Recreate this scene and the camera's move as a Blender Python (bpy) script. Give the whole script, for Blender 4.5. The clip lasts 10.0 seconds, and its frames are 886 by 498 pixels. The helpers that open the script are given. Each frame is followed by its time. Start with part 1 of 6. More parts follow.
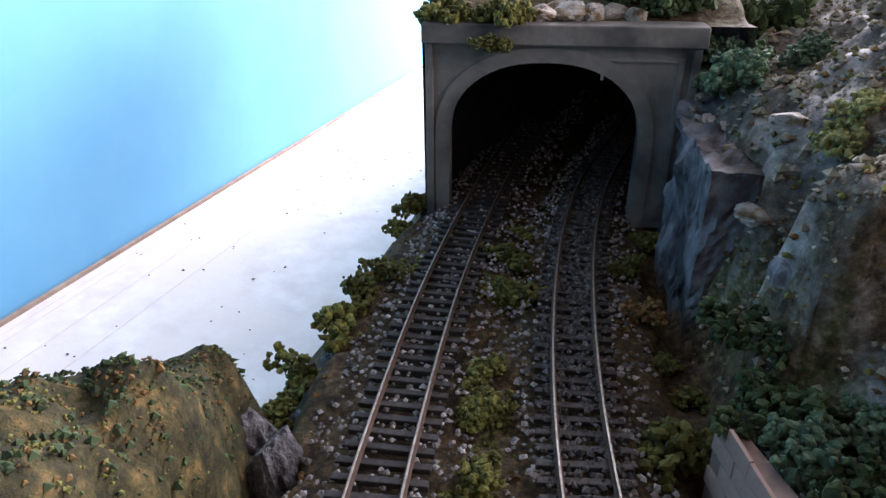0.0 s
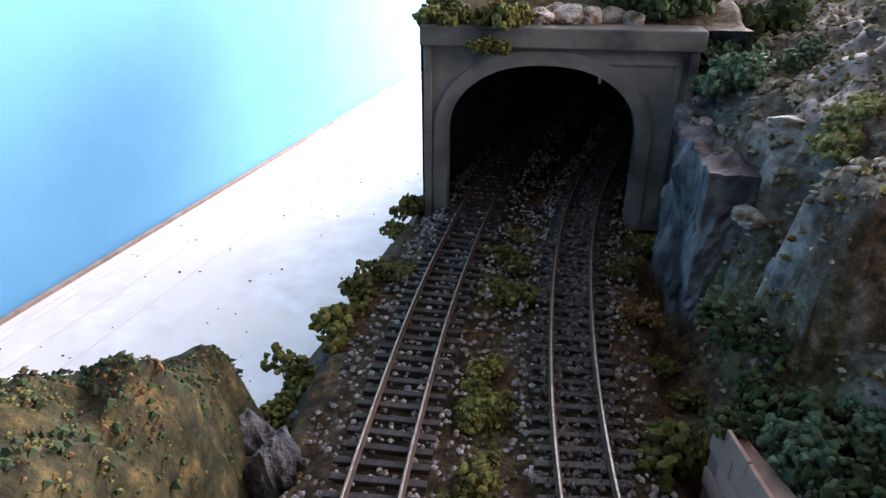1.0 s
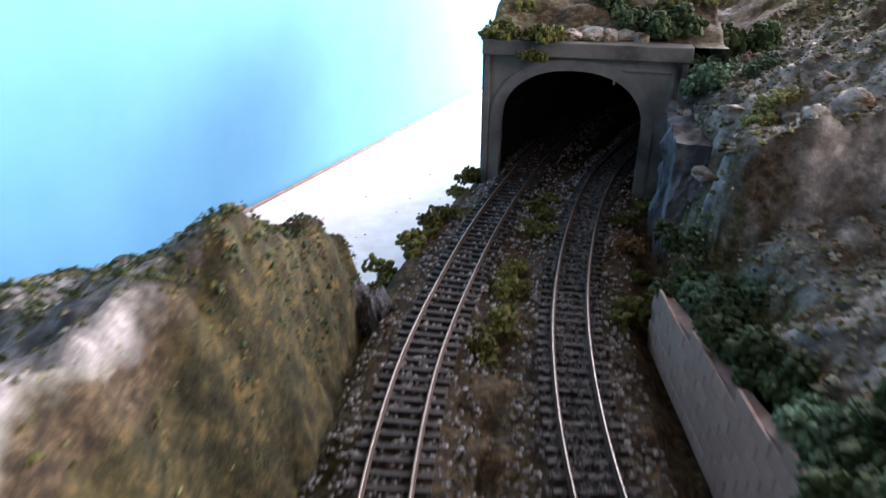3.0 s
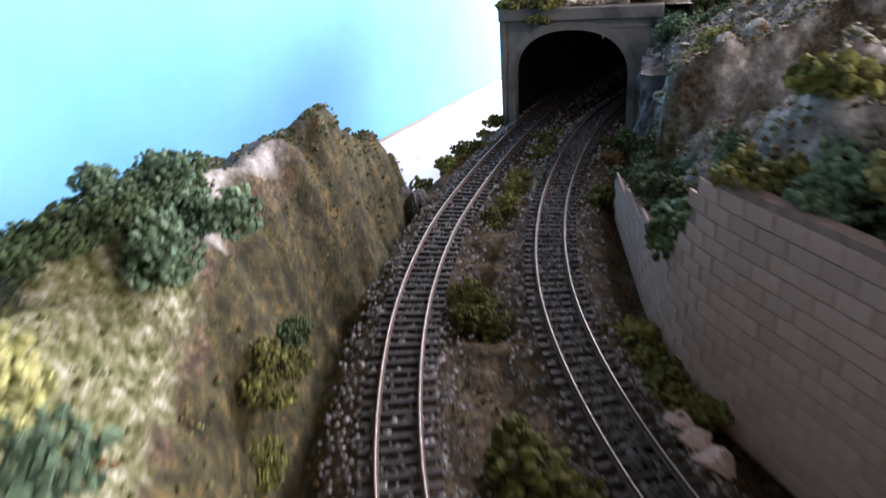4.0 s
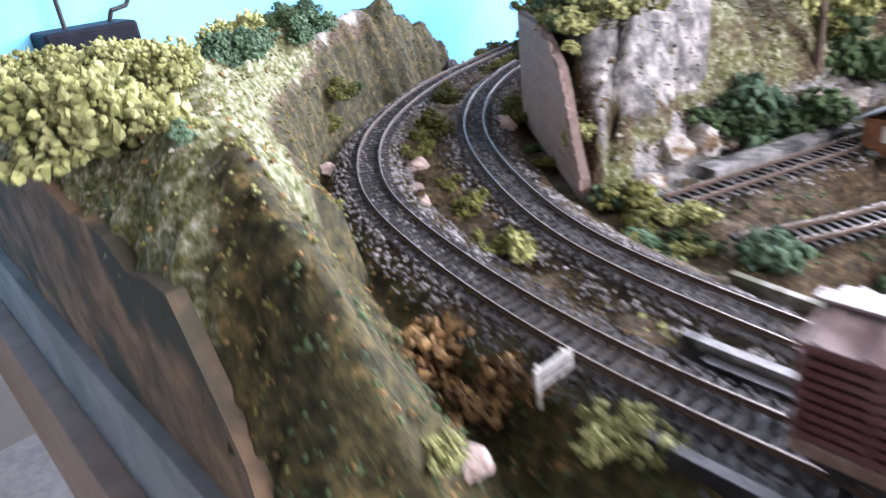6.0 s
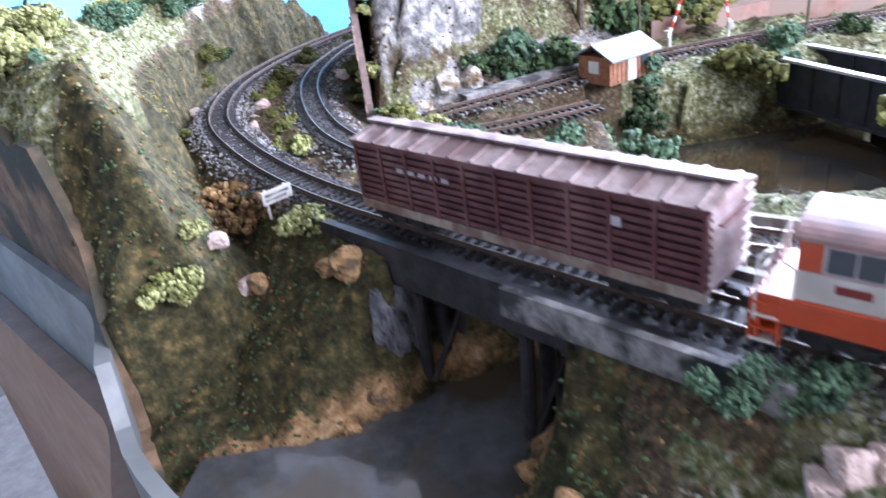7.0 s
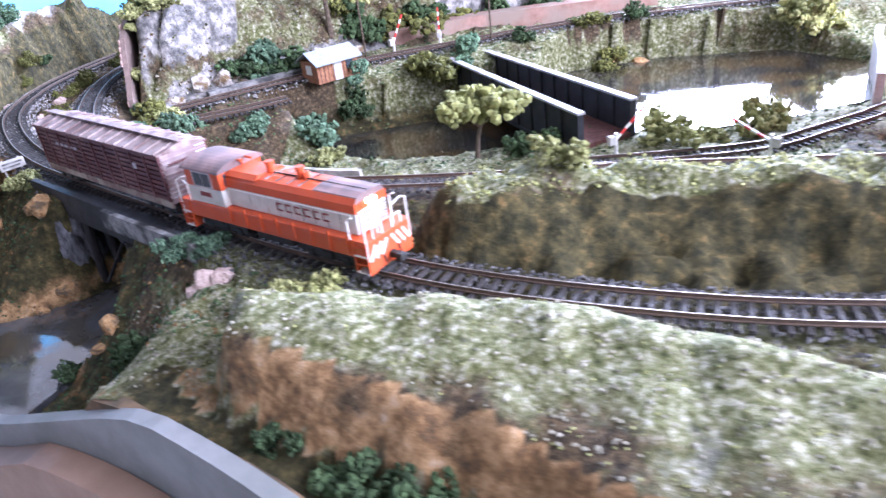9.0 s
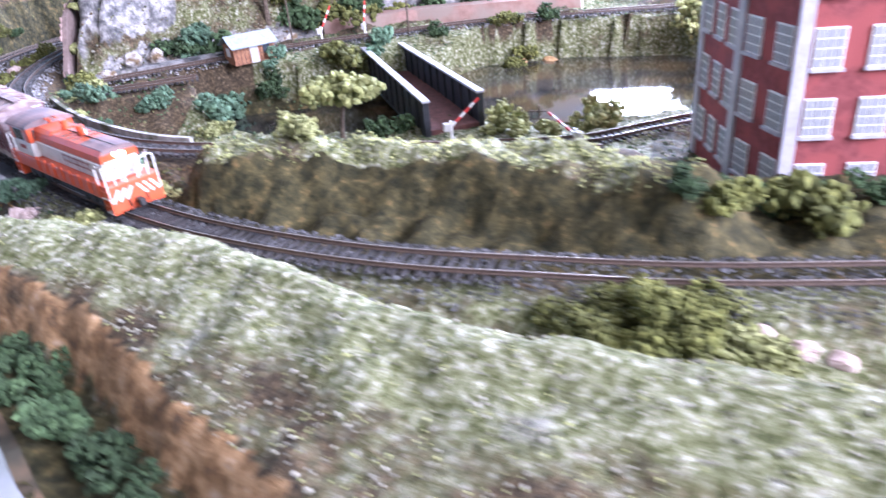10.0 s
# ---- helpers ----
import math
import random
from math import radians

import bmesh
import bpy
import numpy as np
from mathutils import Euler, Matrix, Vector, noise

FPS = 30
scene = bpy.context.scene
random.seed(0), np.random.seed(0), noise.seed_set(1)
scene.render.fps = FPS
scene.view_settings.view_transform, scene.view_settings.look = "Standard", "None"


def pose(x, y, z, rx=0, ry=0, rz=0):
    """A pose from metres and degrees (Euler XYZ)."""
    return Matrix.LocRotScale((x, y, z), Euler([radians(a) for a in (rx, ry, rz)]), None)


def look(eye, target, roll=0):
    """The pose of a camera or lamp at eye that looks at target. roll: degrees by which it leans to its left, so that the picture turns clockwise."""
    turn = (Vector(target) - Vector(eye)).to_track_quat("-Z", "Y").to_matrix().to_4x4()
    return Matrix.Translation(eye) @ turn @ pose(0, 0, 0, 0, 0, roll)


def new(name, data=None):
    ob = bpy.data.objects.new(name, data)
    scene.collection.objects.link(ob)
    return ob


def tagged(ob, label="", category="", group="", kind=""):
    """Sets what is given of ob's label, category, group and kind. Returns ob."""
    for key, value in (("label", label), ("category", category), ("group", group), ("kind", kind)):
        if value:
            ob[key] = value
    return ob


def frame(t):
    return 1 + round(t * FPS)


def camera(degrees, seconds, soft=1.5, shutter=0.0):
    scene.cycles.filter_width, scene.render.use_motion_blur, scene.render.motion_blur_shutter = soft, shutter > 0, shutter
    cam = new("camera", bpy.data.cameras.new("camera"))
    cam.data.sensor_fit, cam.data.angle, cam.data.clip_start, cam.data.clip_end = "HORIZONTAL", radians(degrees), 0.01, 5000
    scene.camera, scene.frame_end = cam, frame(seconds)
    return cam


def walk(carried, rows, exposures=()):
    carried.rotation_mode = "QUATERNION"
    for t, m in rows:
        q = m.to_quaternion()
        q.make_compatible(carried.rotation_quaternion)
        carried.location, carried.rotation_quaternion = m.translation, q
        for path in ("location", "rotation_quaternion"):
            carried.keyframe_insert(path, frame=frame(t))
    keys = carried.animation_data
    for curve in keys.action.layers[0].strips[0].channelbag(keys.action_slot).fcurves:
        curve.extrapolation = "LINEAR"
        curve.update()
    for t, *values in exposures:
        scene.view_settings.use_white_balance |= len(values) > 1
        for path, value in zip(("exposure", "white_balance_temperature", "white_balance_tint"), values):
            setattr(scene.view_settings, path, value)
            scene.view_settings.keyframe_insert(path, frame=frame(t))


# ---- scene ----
cam = camera(65.3, 10.0, 1.45, 0.45)
PATH = [
    (0, (0.0020, 0.1588, 0.1538), (0.0486, 1.0468, -0.3037), -0.24),
    (0.5, (0.0013, 0.1577, 0.1526), (0.0526, 1.0473, -0.3012), 0.22),
    (1, (0.0009, 0.1581, 0.1529), (0.0539, 1.0484, -0.2994), 0.14),
    (1.5, (-0.0032, 0.1513, 0.1556), (0.0367, 1.0410, -0.2993), -0.32),
    (2, (-0.0034, 0.1374, 0.1627), (0.0323, 1.0351, -0.2763), -0.05),
    (2.2, (-0.0017, 0.1266, 0.1657), (0.0305, 1.0274, -0.2673), 0.15),
    (3.3, (0.0082, -0.0275, 0.1697), (-0.0533, 0.8766, -0.2532), -0.47),
    (3.5, (0.0149, -0.0576, 0.1719), (-0.0508, 0.8469, -0.2495), -2.13),
    (4, (0.0365, -0.1270, 0.1686), (-0.0894, 0.7695, -0.2563), -4.13),
    (4.5, (0.0956, -0.2273, 0.1659), (-0.1298, 0.6439, -0.2702), -5.03),
    (5, (0.1313, -0.3056, 0.1617), (-0.1915, 0.5369, -0.2695), -5.75),
    (5.2, (0.1466, -0.3355, 0.1582), (-0.2008, 0.5005, -0.2666), -6.30),
    (6.3, (0.3342, -0.5404, 0.1547), (-0.0235, 0.2872, -0.2780), -7.06),
    (6.5, (0.3819, -0.5702, 0.1641), (0.0415, 0.2566, -0.2837), -6.69),
    (7, (0.4423, -0.6203, 0.1466), (0.1340, 0.2200, -0.2992), -7.99),
    (7.5, (0.4921, -0.6328, 0.1305), (0.2164, 0.2098, -0.3320), -8.06),
    (8, (0.5700, -0.6641, 0.1515), (0.3165, 0.1877, -0.3070), -8.07),
    (8.5, (0.6612, -0.7294, 0.1708), (0.4162, 0.1232, -0.2909), -8.50),
    (9, (0.7305, -0.7590, 0.1748), (0.4941, 0.0947, -0.2893), -7.50),
    (9.5, (0.8206, -0.7734, 0.1786), (0.5498, 0.0722, -0.2814), -6.19),
    (10, (0.9384, -0.7857, 0.1701), (0.6435, 0.0484, -0.2962), -5.61),
]
walk(cam, [(t, look(eye, target, roll)) for t, eye, target, roll in PATH],
     [(0, 0.0, 6400, 29), (2.2, 0.0, 6400, 29), (3.3, 0.05, 6400, 28), (5.2, 0.4, 6400, 27), (6.3, 0.9, 5500, 22), (8.0, 1.15, 5150, 24), (10, 1.05, 5100, 31)])

# ---- light: daylight through two windows of the room ----
world = bpy.data.worlds.new("world")
scene.world = world
world.use_nodes = True
world.node_tree.nodes["Background"].inputs[0].default_value = (0.75, 0.85, 1.0, 1)
world.node_tree.nodes["Background"].inputs[1].default_value = 0.25

E1, E2 = Vector((0.376, 0.927, 0)), Vector((0.927, -0.376, 0))  # the room's axes: along the blue wall, and across it
ROOM = Vector((-0.294, 0.592, 0))                                 # a point on the blue wall's foot line


def room(u, v, z=0.0):
    """A point of the room: u along the blue wall, v away from it."""
    p = ROOM + E1 * u + E2 * v
    return (p.x, p.y, z)


def window_lamp(name, eye, target, w, h, power, colour):
    data = bpy.data.lights.new(name, "AREA")
    data.shape, data.size, data.size_y, data.energy, data.color = "RECTANGLE", w, h, power, colour
    ob = new(name, data)
    ob.matrix_world = look(eye, target)
    return ob


window_lamp("daylight_north_window", room(2.28, 0.95, 0.85), room(0.0, 0.9, 0.2), 1.9, 1.2, 285, (0.93, 0.97, 1.0))
window_lamp("daylight_east_window", room(-0.1, 3.28, 0.95), room(-0.3, 0.8, 0.0), 1.7, 1.2, 125, (1.0, 0.97, 0.92))


# ---- materials ----
def nodes(mat):
    return mat.node_tree.nodes, mat.node_tree.links


def material(name, a, b, scale=60.0, rough=0.8, fine=0.0, c=None, bump=0.0, metal=0.0, spec=0.3, wide=0.0, rnd=0.0, detail=6.0, dist=0.001):
    """Two colours mixed by noise of the given scale, a third by a wider one, with fine relief."""
    m = bpy.data.materials.new(name)
    m.use_nodes = True
    n, l = nodes(m)
    p = n["Principled BSDF"]
    co = n.new("ShaderNodeTexCoord")
    no = n.new("ShaderNodeTexNoise")
    no.inputs["Scale"].default_value, no.inputs["Detail"].default_value, no.inputs["Roughness"].default_value = scale, detail, 0.65
    l.new(co.outputs["Object"], no.inputs["Vector"])
    ramp = n.new("ShaderNodeValToRGB")
    ramp.color_ramp.elements[0].position, ramp.color_ramp.elements[1].position = 0.36, 0.64
    ramp.color_ramp.elements[0].color, ramp.color_ramp.elements[1].color = (*a, 1), (*b, 1)
    l.new(no.outputs["Fac"], ramp.inputs["Fac"])
    out = ramp.outputs["Color"]
    if c:
        nw = n.new("ShaderNodeTexNoise")
        nw.inputs["Scale"].default_value, nw.inputs["Detail"].default_value = wide or scale / 6, 4.0
        l.new(co.outputs["Object"], nw.inputs["Vector"])
        r2 = n.new("ShaderNodeValToRGB")
        r2.color_ramp.elements[0].position, r2.color_ramp.elements[1].position = 0.47, 0.6
        l.new(nw.outputs["Fac"], r2.inputs["Fac"])
        mix = n.new("ShaderNodeMix")
        mix.data_type = "RGBA"
        l.new(r2.outputs["Color"], mix.inputs["Factor"])
        l.new(out, mix.inputs["A"])
        mix.inputs["B"].default_value = (*c, 1)
        out = mix.outputs["Result"]
    if rnd:
        info = n.new("ShaderNodeObjectInfo")
        hsv = n.new("ShaderNodeHueSaturation")
        mr = n.new("ShaderNodeMapRange")
        mr.inputs["To Min"].default_value, mr.inputs["To Max"].default_value = 1 - rnd, 1 + rnd
        l.new(info.outputs["Random"], mr.inputs["Value"])
        l.new(mr.outputs["Result"], hsv.inputs["Value"])
        l.new(out, hsv.inputs["Color"])
        out = hsv.outputs["Color"]
    l.new(out, p.inputs["Base Color"])
    p.inputs["Roughness"].default_value, p.inputs["Metallic"].default_value = rough, metal
    p.inputs["Specular IOR Level"].default_value = spec
    if bump:
        b_ = n.new("ShaderNodeBump")
        b_.inputs["Strength"].default_value, b_.inputs["Distance"].default_value = bump, dist
        nf = n.new("ShaderNodeTexNoise")
        nf.inputs["Scale"].default_value, nf.inputs["Detail"].default_value = fine or scale * 2, 5.0
        l.new(co.outputs["Object"], nf.inputs["Vector"])
        l.new(nf.outputs["Fac"], b_.inputs["Height"])
        l.new(b_.outputs["Normal"], p.inputs["Normal"])
    return m


def plain(name, col, rough=0.5, metal=0.0, glow=0.0):
    m = material(name, tuple(v * 0.9 for v in col), col, 300, rough, metal=metal)
    if glow:
        p = m.node_tree.nodes["Principled BSDF"]
        p.inputs["Emission Color"].default_value, p.inputs["Emission Strength"].default_value = (1, 0.85, 0.5, 1), glow
    return m


M = {
    "rail": material("rail_steel", (0.2, 0.165, 0.14), (0.36, 0.32, 0.28), 400, 0.45, metal=0.75),
    "railweb": material("rusty_rail_side", (0.05, 0.035, 0.028), (0.1, 0.065, 0.045), 500, 0.8),
    "tie": material("tie_plastic", (0.018, 0.016, 0.016), (0.05, 0.045, 0.043), 500, 0.75, rnd=0.3),
    "ballast": material("ballast_stone", (0.11, 0.105, 0.105), (0.32, 0.31, 0.31), 220, 0.9, rnd=0.0, bump=0.3),
    "ballast_dark": material("ballast_cinder", (0.03, 0.03, 0.032), (0.11, 0.107, 0.108), 260, 0.9),
    "portal": material("portal_plaster", (0.115, 0.112, 0.102), (0.185, 0.18, 0.166), 45, 0.85, 700, (0.04, 0.04, 0.042), 0.25, wide=22),
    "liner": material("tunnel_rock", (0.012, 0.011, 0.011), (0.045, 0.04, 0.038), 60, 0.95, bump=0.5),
    "rock": material("cast_rock", (0.045, 0.046, 0.052), (0.24, 0.24, 0.26), 2.6, 0.85, 9, (0.03, 0.03, 0.033), 0.9, wide=1.3, dist=0.004),
    "cliff": material("slate_cliff", (0.055, 0.057, 0.064), (0.22, 0.222, 0.24), 70, 0.7, 260, (0.03, 0.03, 0.034), 0.7, wide=30, dist=0.002, spec=0.4),
    "rock_pale": material("pale_rock", (0.26, 0.23, 0.2), (0.55, 0.52, 0.48), 2.5, 0.9, 8, (0.16, 0.11, 0.06), 0.7, wide=1.2, dist=0.002),
    "rock_pink": material("pink_talus", (0.36, 0.26, 0.22), (0.6, 0.48, 0.43), 2.5, 0.9, 9, bump=0.6, rnd=0.15),
    "rock_tan": material("tan_rock", (0.26, 0.14, 0.05), (0.46, 0.3, 0.15), 2.5, 0.9, 9, (0.12, 0.085, 0.05), 0.6, wide=1.4),
    "stone_wall": material("grey_stone", (0.07, 0.07, 0.075), (0.2, 0.2, 0.2), 60, 0.85, 300, (0.05, 0.05, 0.05), 0.5, wide=25),
    "stone_edge": material("pale_stone_edge", (0.2, 0.19, 0.17), (0.42, 0.4, 0.37), 90, 0.9, 300, (0.1, 0.1, 0.06), 0.5, wide=40),
    "dirt_road": material("reddish_dirt", (0.22, 0.13, 0.1), (0.32, 0.2, 0.16), 60, 0.95, 300, (0.26, 0.2, 0.16), 0.3, wide=20),
    "wall_stone": material("cut_stone", (0.3, 0.2, 0.165), (0.41, 0.29, 0.245), 60, 0.85, 500, (0.24, 0.165, 0.14), 0.3, wide=18, rnd=0.1),
    "mortar": material("mortar", (0.15, 0.11, 0.095), (0.22, 0.16, 0.14), 200, 0.95),
    "foam": material("white_board", (0.72, 0.65, 0.6), (0.84, 0.79, 0.75), 34, 0.7, 180, (0.8, 0.72, 0.66), 0.2, wide=9),
    "backdrop": material("sky_paint", (0.14, 0.44, 0.72), (0.19, 0.52, 0.78), 3.0, 0.6, 90, (0.2, 0.55, 0.8), 0.08, wide=1.2, spec=0.2),
    "grey_paint": material("grey_fascia_paint", (0.16, 0.165, 0.165), (0.24, 0.245, 0.245), 25, 0.75, 200, (0.14, 0.15, 0.14), 0.1, wide=8, spec=0.2),
    "brown_wood": material("brown_wood", (0.19, 0.115, 0.075), (0.27, 0.175, 0.12), 30, 0.45, 300, bump=0.15),
    "pale_groove": material("pale_groove", (0.6, 0.5, 0.43), (0.72, 0.62, 0.55), 60, 0.8),
    "groove": material("tan_shadow_line", (0.3, 0.22, 0.17), (0.42, 0.33, 0.27), 60, 0.8),
    "floor_tile": material("floor_tile", (0.72, 0.72, 0.72), (0.8, 0.8, 0.79), 5, 0.3),
    "grout": material("grout", (0.3, 0.3, 0.3), (0.4, 0.4, 0.4), 30, 0.9),
    "room_paint": material("room_paint", (0.26, 0.245, 0.225), (0.32, 0.3, 0.28), 3, 0.8),
    "water": material("water_resin", (0.02, 0.021, 0.02), (0.05, 0.045, 0.035), 30, 0.05, 90, (0.07, 0.05, 0.025), 0.1, wide=18, spec=1.0, dist=0.0006),
    # murky grey, lightened to paint in the room's reflection on the creek
    "creek": material("creek_resin", (0.04, 0.043, 0.046), (0.1, 0.105, 0.112), 26, 0.06, 90, (0.06, 0.05, 0.035), 0.12, wide=20, spec=1.0, dist=0.0006),
    "trestle": material("dark_timber", (0.012, 0.012, 0.014), (0.04, 0.038, 0.04), 90, 0.55, 400, bump=0.3),
    "fade": material("weathered_timber", (0.12, 0.115, 0.11), (0.3, 0.29, 0.28), 160, 0.7, 400, (0.04, 0.04, 0.04), 0.3, wide=60),
    "girder": material("black_girder", (0.016, 0.018, 0.022), (0.035, 0.037, 0.042), 60, 0.5),
    "girder_top": material("girder_cap", (0.3, 0.3, 0.31), (0.5, 0.5, 0.51), 120, 0.6),
    "deck_red": material("red_deck", (0.06, 0.025, 0.02), (0.12, 0.05, 0.04), 150, 0.85),
    "leaf_olive": material("foam_olive", (0.045, 0.05, 0.012), (0.15, 0.15, 0.04), 3, 0.95, 14, bump=0.5, rnd=0.3),
    "leaf_lime": material("foam_lime", (0.12, 0.13, 0.035), (0.37, 0.37, 0.16), 3, 0.95, 14, bump=0.5, rnd=0.25),
    "leaf_dark": material("foam_dark_green", (0.018, 0.034, 0.012), (0.065, 0.1, 0.042), 3, 0.95, 14, bump=0.5, rnd=0.3),
    "leaf_blue": material("foam_blue_green", (0.035, 0.07, 0.04), (0.13, 0.2, 0.12), 3, 0.95, 14, bump=0.5, rnd=0.25),
    "straw": material("straw_crumb", (0.15, 0.14, 0.09), (0.33, 0.31, 0.25), 90, 0.9),
    "leaf_rust": material("foam_rust", (0.07, 0.035, 0.014), (0.19, 0.12, 0.045), 3, 0.95, 14, bump=0.5, rnd=0.25),
    "bark": material("bark", (0.05, 0.035, 0.025), (0.13, 0.1, 0.07), 300, 0.9, bump=0.4),
    "orange": material("orange_paint", (0.42, 0.06, 0.014), (0.5, 0.075, 0.018), 90, 0.38, spec=0.45, c=(0.44, 0.075, 0.025), wide=40),
    "cream": material("cream_paint", (0.5, 0.47, 0.43), (0.6, 0.57, 0.53), 90, 0.4, c=(0.45, 0.42, 0.38), wide=50),
    "roof_grey": material("faded_roof", (0.16, 0.1, 0.095), (0.24, 0.16, 0.15), 120, 0.55, c=(0.12, 0.085, 0.085), wide=60),
    "black": material("underframe_black", (0.01, 0.01, 0.01), (0.03, 0.028, 0.027), 300, 0.6),
    "white_rail": plain("white_handrail", (0.7, 0.68, 0.64), 0.45),
    "maroon_letter": plain("maroon_lettering", (0.2, 0.035, 0.03), 0.5),
    "glass": plain("dark_window", (0.05, 0.06, 0.07), 0.1),
    "lamp_on": plain("lit_headlight", (1.0, 0.85, 0.5), 0.3, glow=14),
    "boxcar": material("boxcar_brown", (0.075, 0.026, 0.028), (0.13, 0.05, 0.05), 120, 0.6, 500, (0.17, 0.085, 0.08), 0.1, wide=45),
    "boxcar_dust": material("boxcar_sill", (0.22, 0.17, 0.13), (0.34, 0.28, 0.23), 150, 0.75, c=(0.16, 0.1, 0.08), wide=60),
    # maroon car's end, its strong light put into a paler colour
    "car_end_lit": material("boxcar_end_lit", (0.3, 0.25, 0.25), (0.44, 0.39, 0.39), 120, 0.6, c=(0.22, 0.16, 0.16), wide=50),
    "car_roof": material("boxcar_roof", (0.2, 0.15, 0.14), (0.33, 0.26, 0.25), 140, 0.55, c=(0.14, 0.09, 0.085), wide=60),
    "slat_shade": material("car_inside_shade", (0.02, 0.01, 0.01), (0.04, 0.02, 0.02), 100, 0.9),
    "brick": material("red_brick_wall", (0.16, 0.036, 0.036), (0.24, 0.062, 0.06), 160, 0.8, 700, (0.26, 0.06, 0.055), 0.2, wide=40),
    "trim_grey": material("grey_trim", (0.33, 0.31, 0.33), (0.45, 0.43, 0.45), 90, 0.7),
    "window_white": plain("window_white", (0.75, 0.74, 0.72), 0.5),
    "window_pane": plain("window_pane", (0.3, 0.3, 0.31), 0.15),
    "shed_wood": material("shed_wood", (0.2, 0.085, 0.045), (0.33, 0.16, 0.085), 200, 0.8),
    "shed_roof": material("shed_roof", (0.2, 0.235, 0.26), (0.34, 0.38, 0.41), 150, 0.6),
    "sign_white": material("sign_board", (0.36, 0.34, 0.32), (0.5, 0.48, 0.45), 200, 0.7),
    "red": plain("red_paint", (0.55, 0.04, 0.03), 0.5),
    "box_black": material("black_plastic", (0.006, 0.007, 0.011), (0.012, 0.013, 0.02), 60, 0.6, spec=0.1),
    "soil_cut": material("cut_earth", (0.09, 0.06, 0.035), (0.22, 0.14, 0.08), 45, 0.95, 250, (0.05, 0.045, 0.03), 0.5, wide=18),
}


def ground_material():
    """Scenery ground: painted weights choose soil, turf, pale rock or dark mud, the last two also as painted light and
    shade; noise breaks them up.
    """
    m = bpy.data.materials.new("scenery_ground")
    m.use_nodes = True
    n, l = nodes(m)
    p = n["Principled BSDF"]
    co = n.new("ShaderNodeTexCoord")

    def noise_ramp(scale, pairs, detail=6.0):
        t = n.new("ShaderNodeTexNoise")
        t.inputs["Scale"].default_value, t.inputs["Detail"].default_value, t.inputs["Roughness"].default_value = scale, detail, 0.7
        l.new(co.outputs["Object"], t.inputs["Vector"])
        r = n.new("ShaderNodeValToRGB")
        e = r.color_ramp.elements
        while len(e) < len(pairs):
            e.new(0.5)
        for el, (pos, col) in zip(e, pairs):
            el.position, el.color = pos, (*col, 1)
        l.new(t.outputs["Fac"], r.inputs["Fac"])
        return r.outputs["Color"], t.outputs["Fac"]

    soil, _ = noise_ramp(260, [(0.3, (0.014, 0.012, 0.01)), (0.47, (0.05, 0.037, 0.022)), (0.6, (0.115, 0.08, 0.042)), (0.74, (0.24, 0.2, 0.15))])
    turf, _ = noise_ramp(220, [(0.3, (0.014, 0.017, 0.006)), (0.43, (0.075, 0.082, 0.024)), (0.55, (0.19, 0.19, 0.105)), (0.7, (0.52, 0.51, 0.43))])
    pale, _ = noise_ramp(70, [(0.3, (0.04, 0.04, 0.042)), (0.46, (0.13, 0.125, 0.12)), (0.6, (0.33, 0.31, 0.29)), (0.72, (0.6, 0.58, 0.56))])
    mud_shade, _ = noise_ramp(120, [(0.3, (0.01, 0.01, 0.005)), (0.46, (0.032, 0.029, 0.012)), (0.58, (0.07, 0.058, 0.022)), (0.72, (0.19, 0.12, 0.045))])
    clay, _ = noise_ramp(90, [(0.3, (0.06, 0.045, 0.03)), (0.45, (0.2, 0.115, 0.05)), (0.58, (0.4, 0.25, 0.12)), (0.72, (0.5, 0.4, 0.3))])
    _, big = noise_ramp(26, [(0, (0, 0, 0)), (1, (1, 1, 1))], 8)
    out = soil
    for name, col in (("turf", turf), ("mud_shade", mud_shade), ("pale", pale), ("clay", clay)):
        a = n.new("ShaderNodeAttribute")
        a.attribute_name = name
        add = n.new("ShaderNodeMath")
        add.operation = "ADD"
        l.new(a.outputs["Fac"], add.inputs[0])
        l.new(big, add.inputs[1])
        mr = n.new("ShaderNodeMapRange")
        mr.inputs["From Min"].default_value, mr.inputs["From Max"].default_value = 0.92, 1.08
        l.new(add.outputs[0], mr.inputs["Value"])
        mix = n.new("ShaderNodeMix")
        mix.data_type = "RGBA"
        l.new(mr.outputs["Result"], mix.inputs["Factor"])
        l.new(out, mix.inputs["A"])
        l.new(col, mix.inputs["B"])
        out = mix.outputs["Result"]
    l.new(out, p.inputs["Base Color"])
    p.inputs["Roughness"].default_value, p.inputs["Specular IOR Level"].default_value = 0.85, 0.18
    b_ = n.new("ShaderNodeBump")
    b_.inputs["Strength"].default_value, b_.inputs["Distance"].default_value = 0.8, 0.002
    t = n.new("ShaderNodeTexNoise")
    t.inputs["Scale"].default_value, t.inputs["Detail"].default_value, t.inputs["Roughness"].default_value = 330, 6, 0.7
    l.new(co.outputs["Object"], t.inputs["Vector"])
    l.new(t.outputs["Fac"], b_.inputs["Height"])
    l.new(b_.outputs["Normal"], p.inputs["Normal"])
    return m


M["ground"] = ground_material()


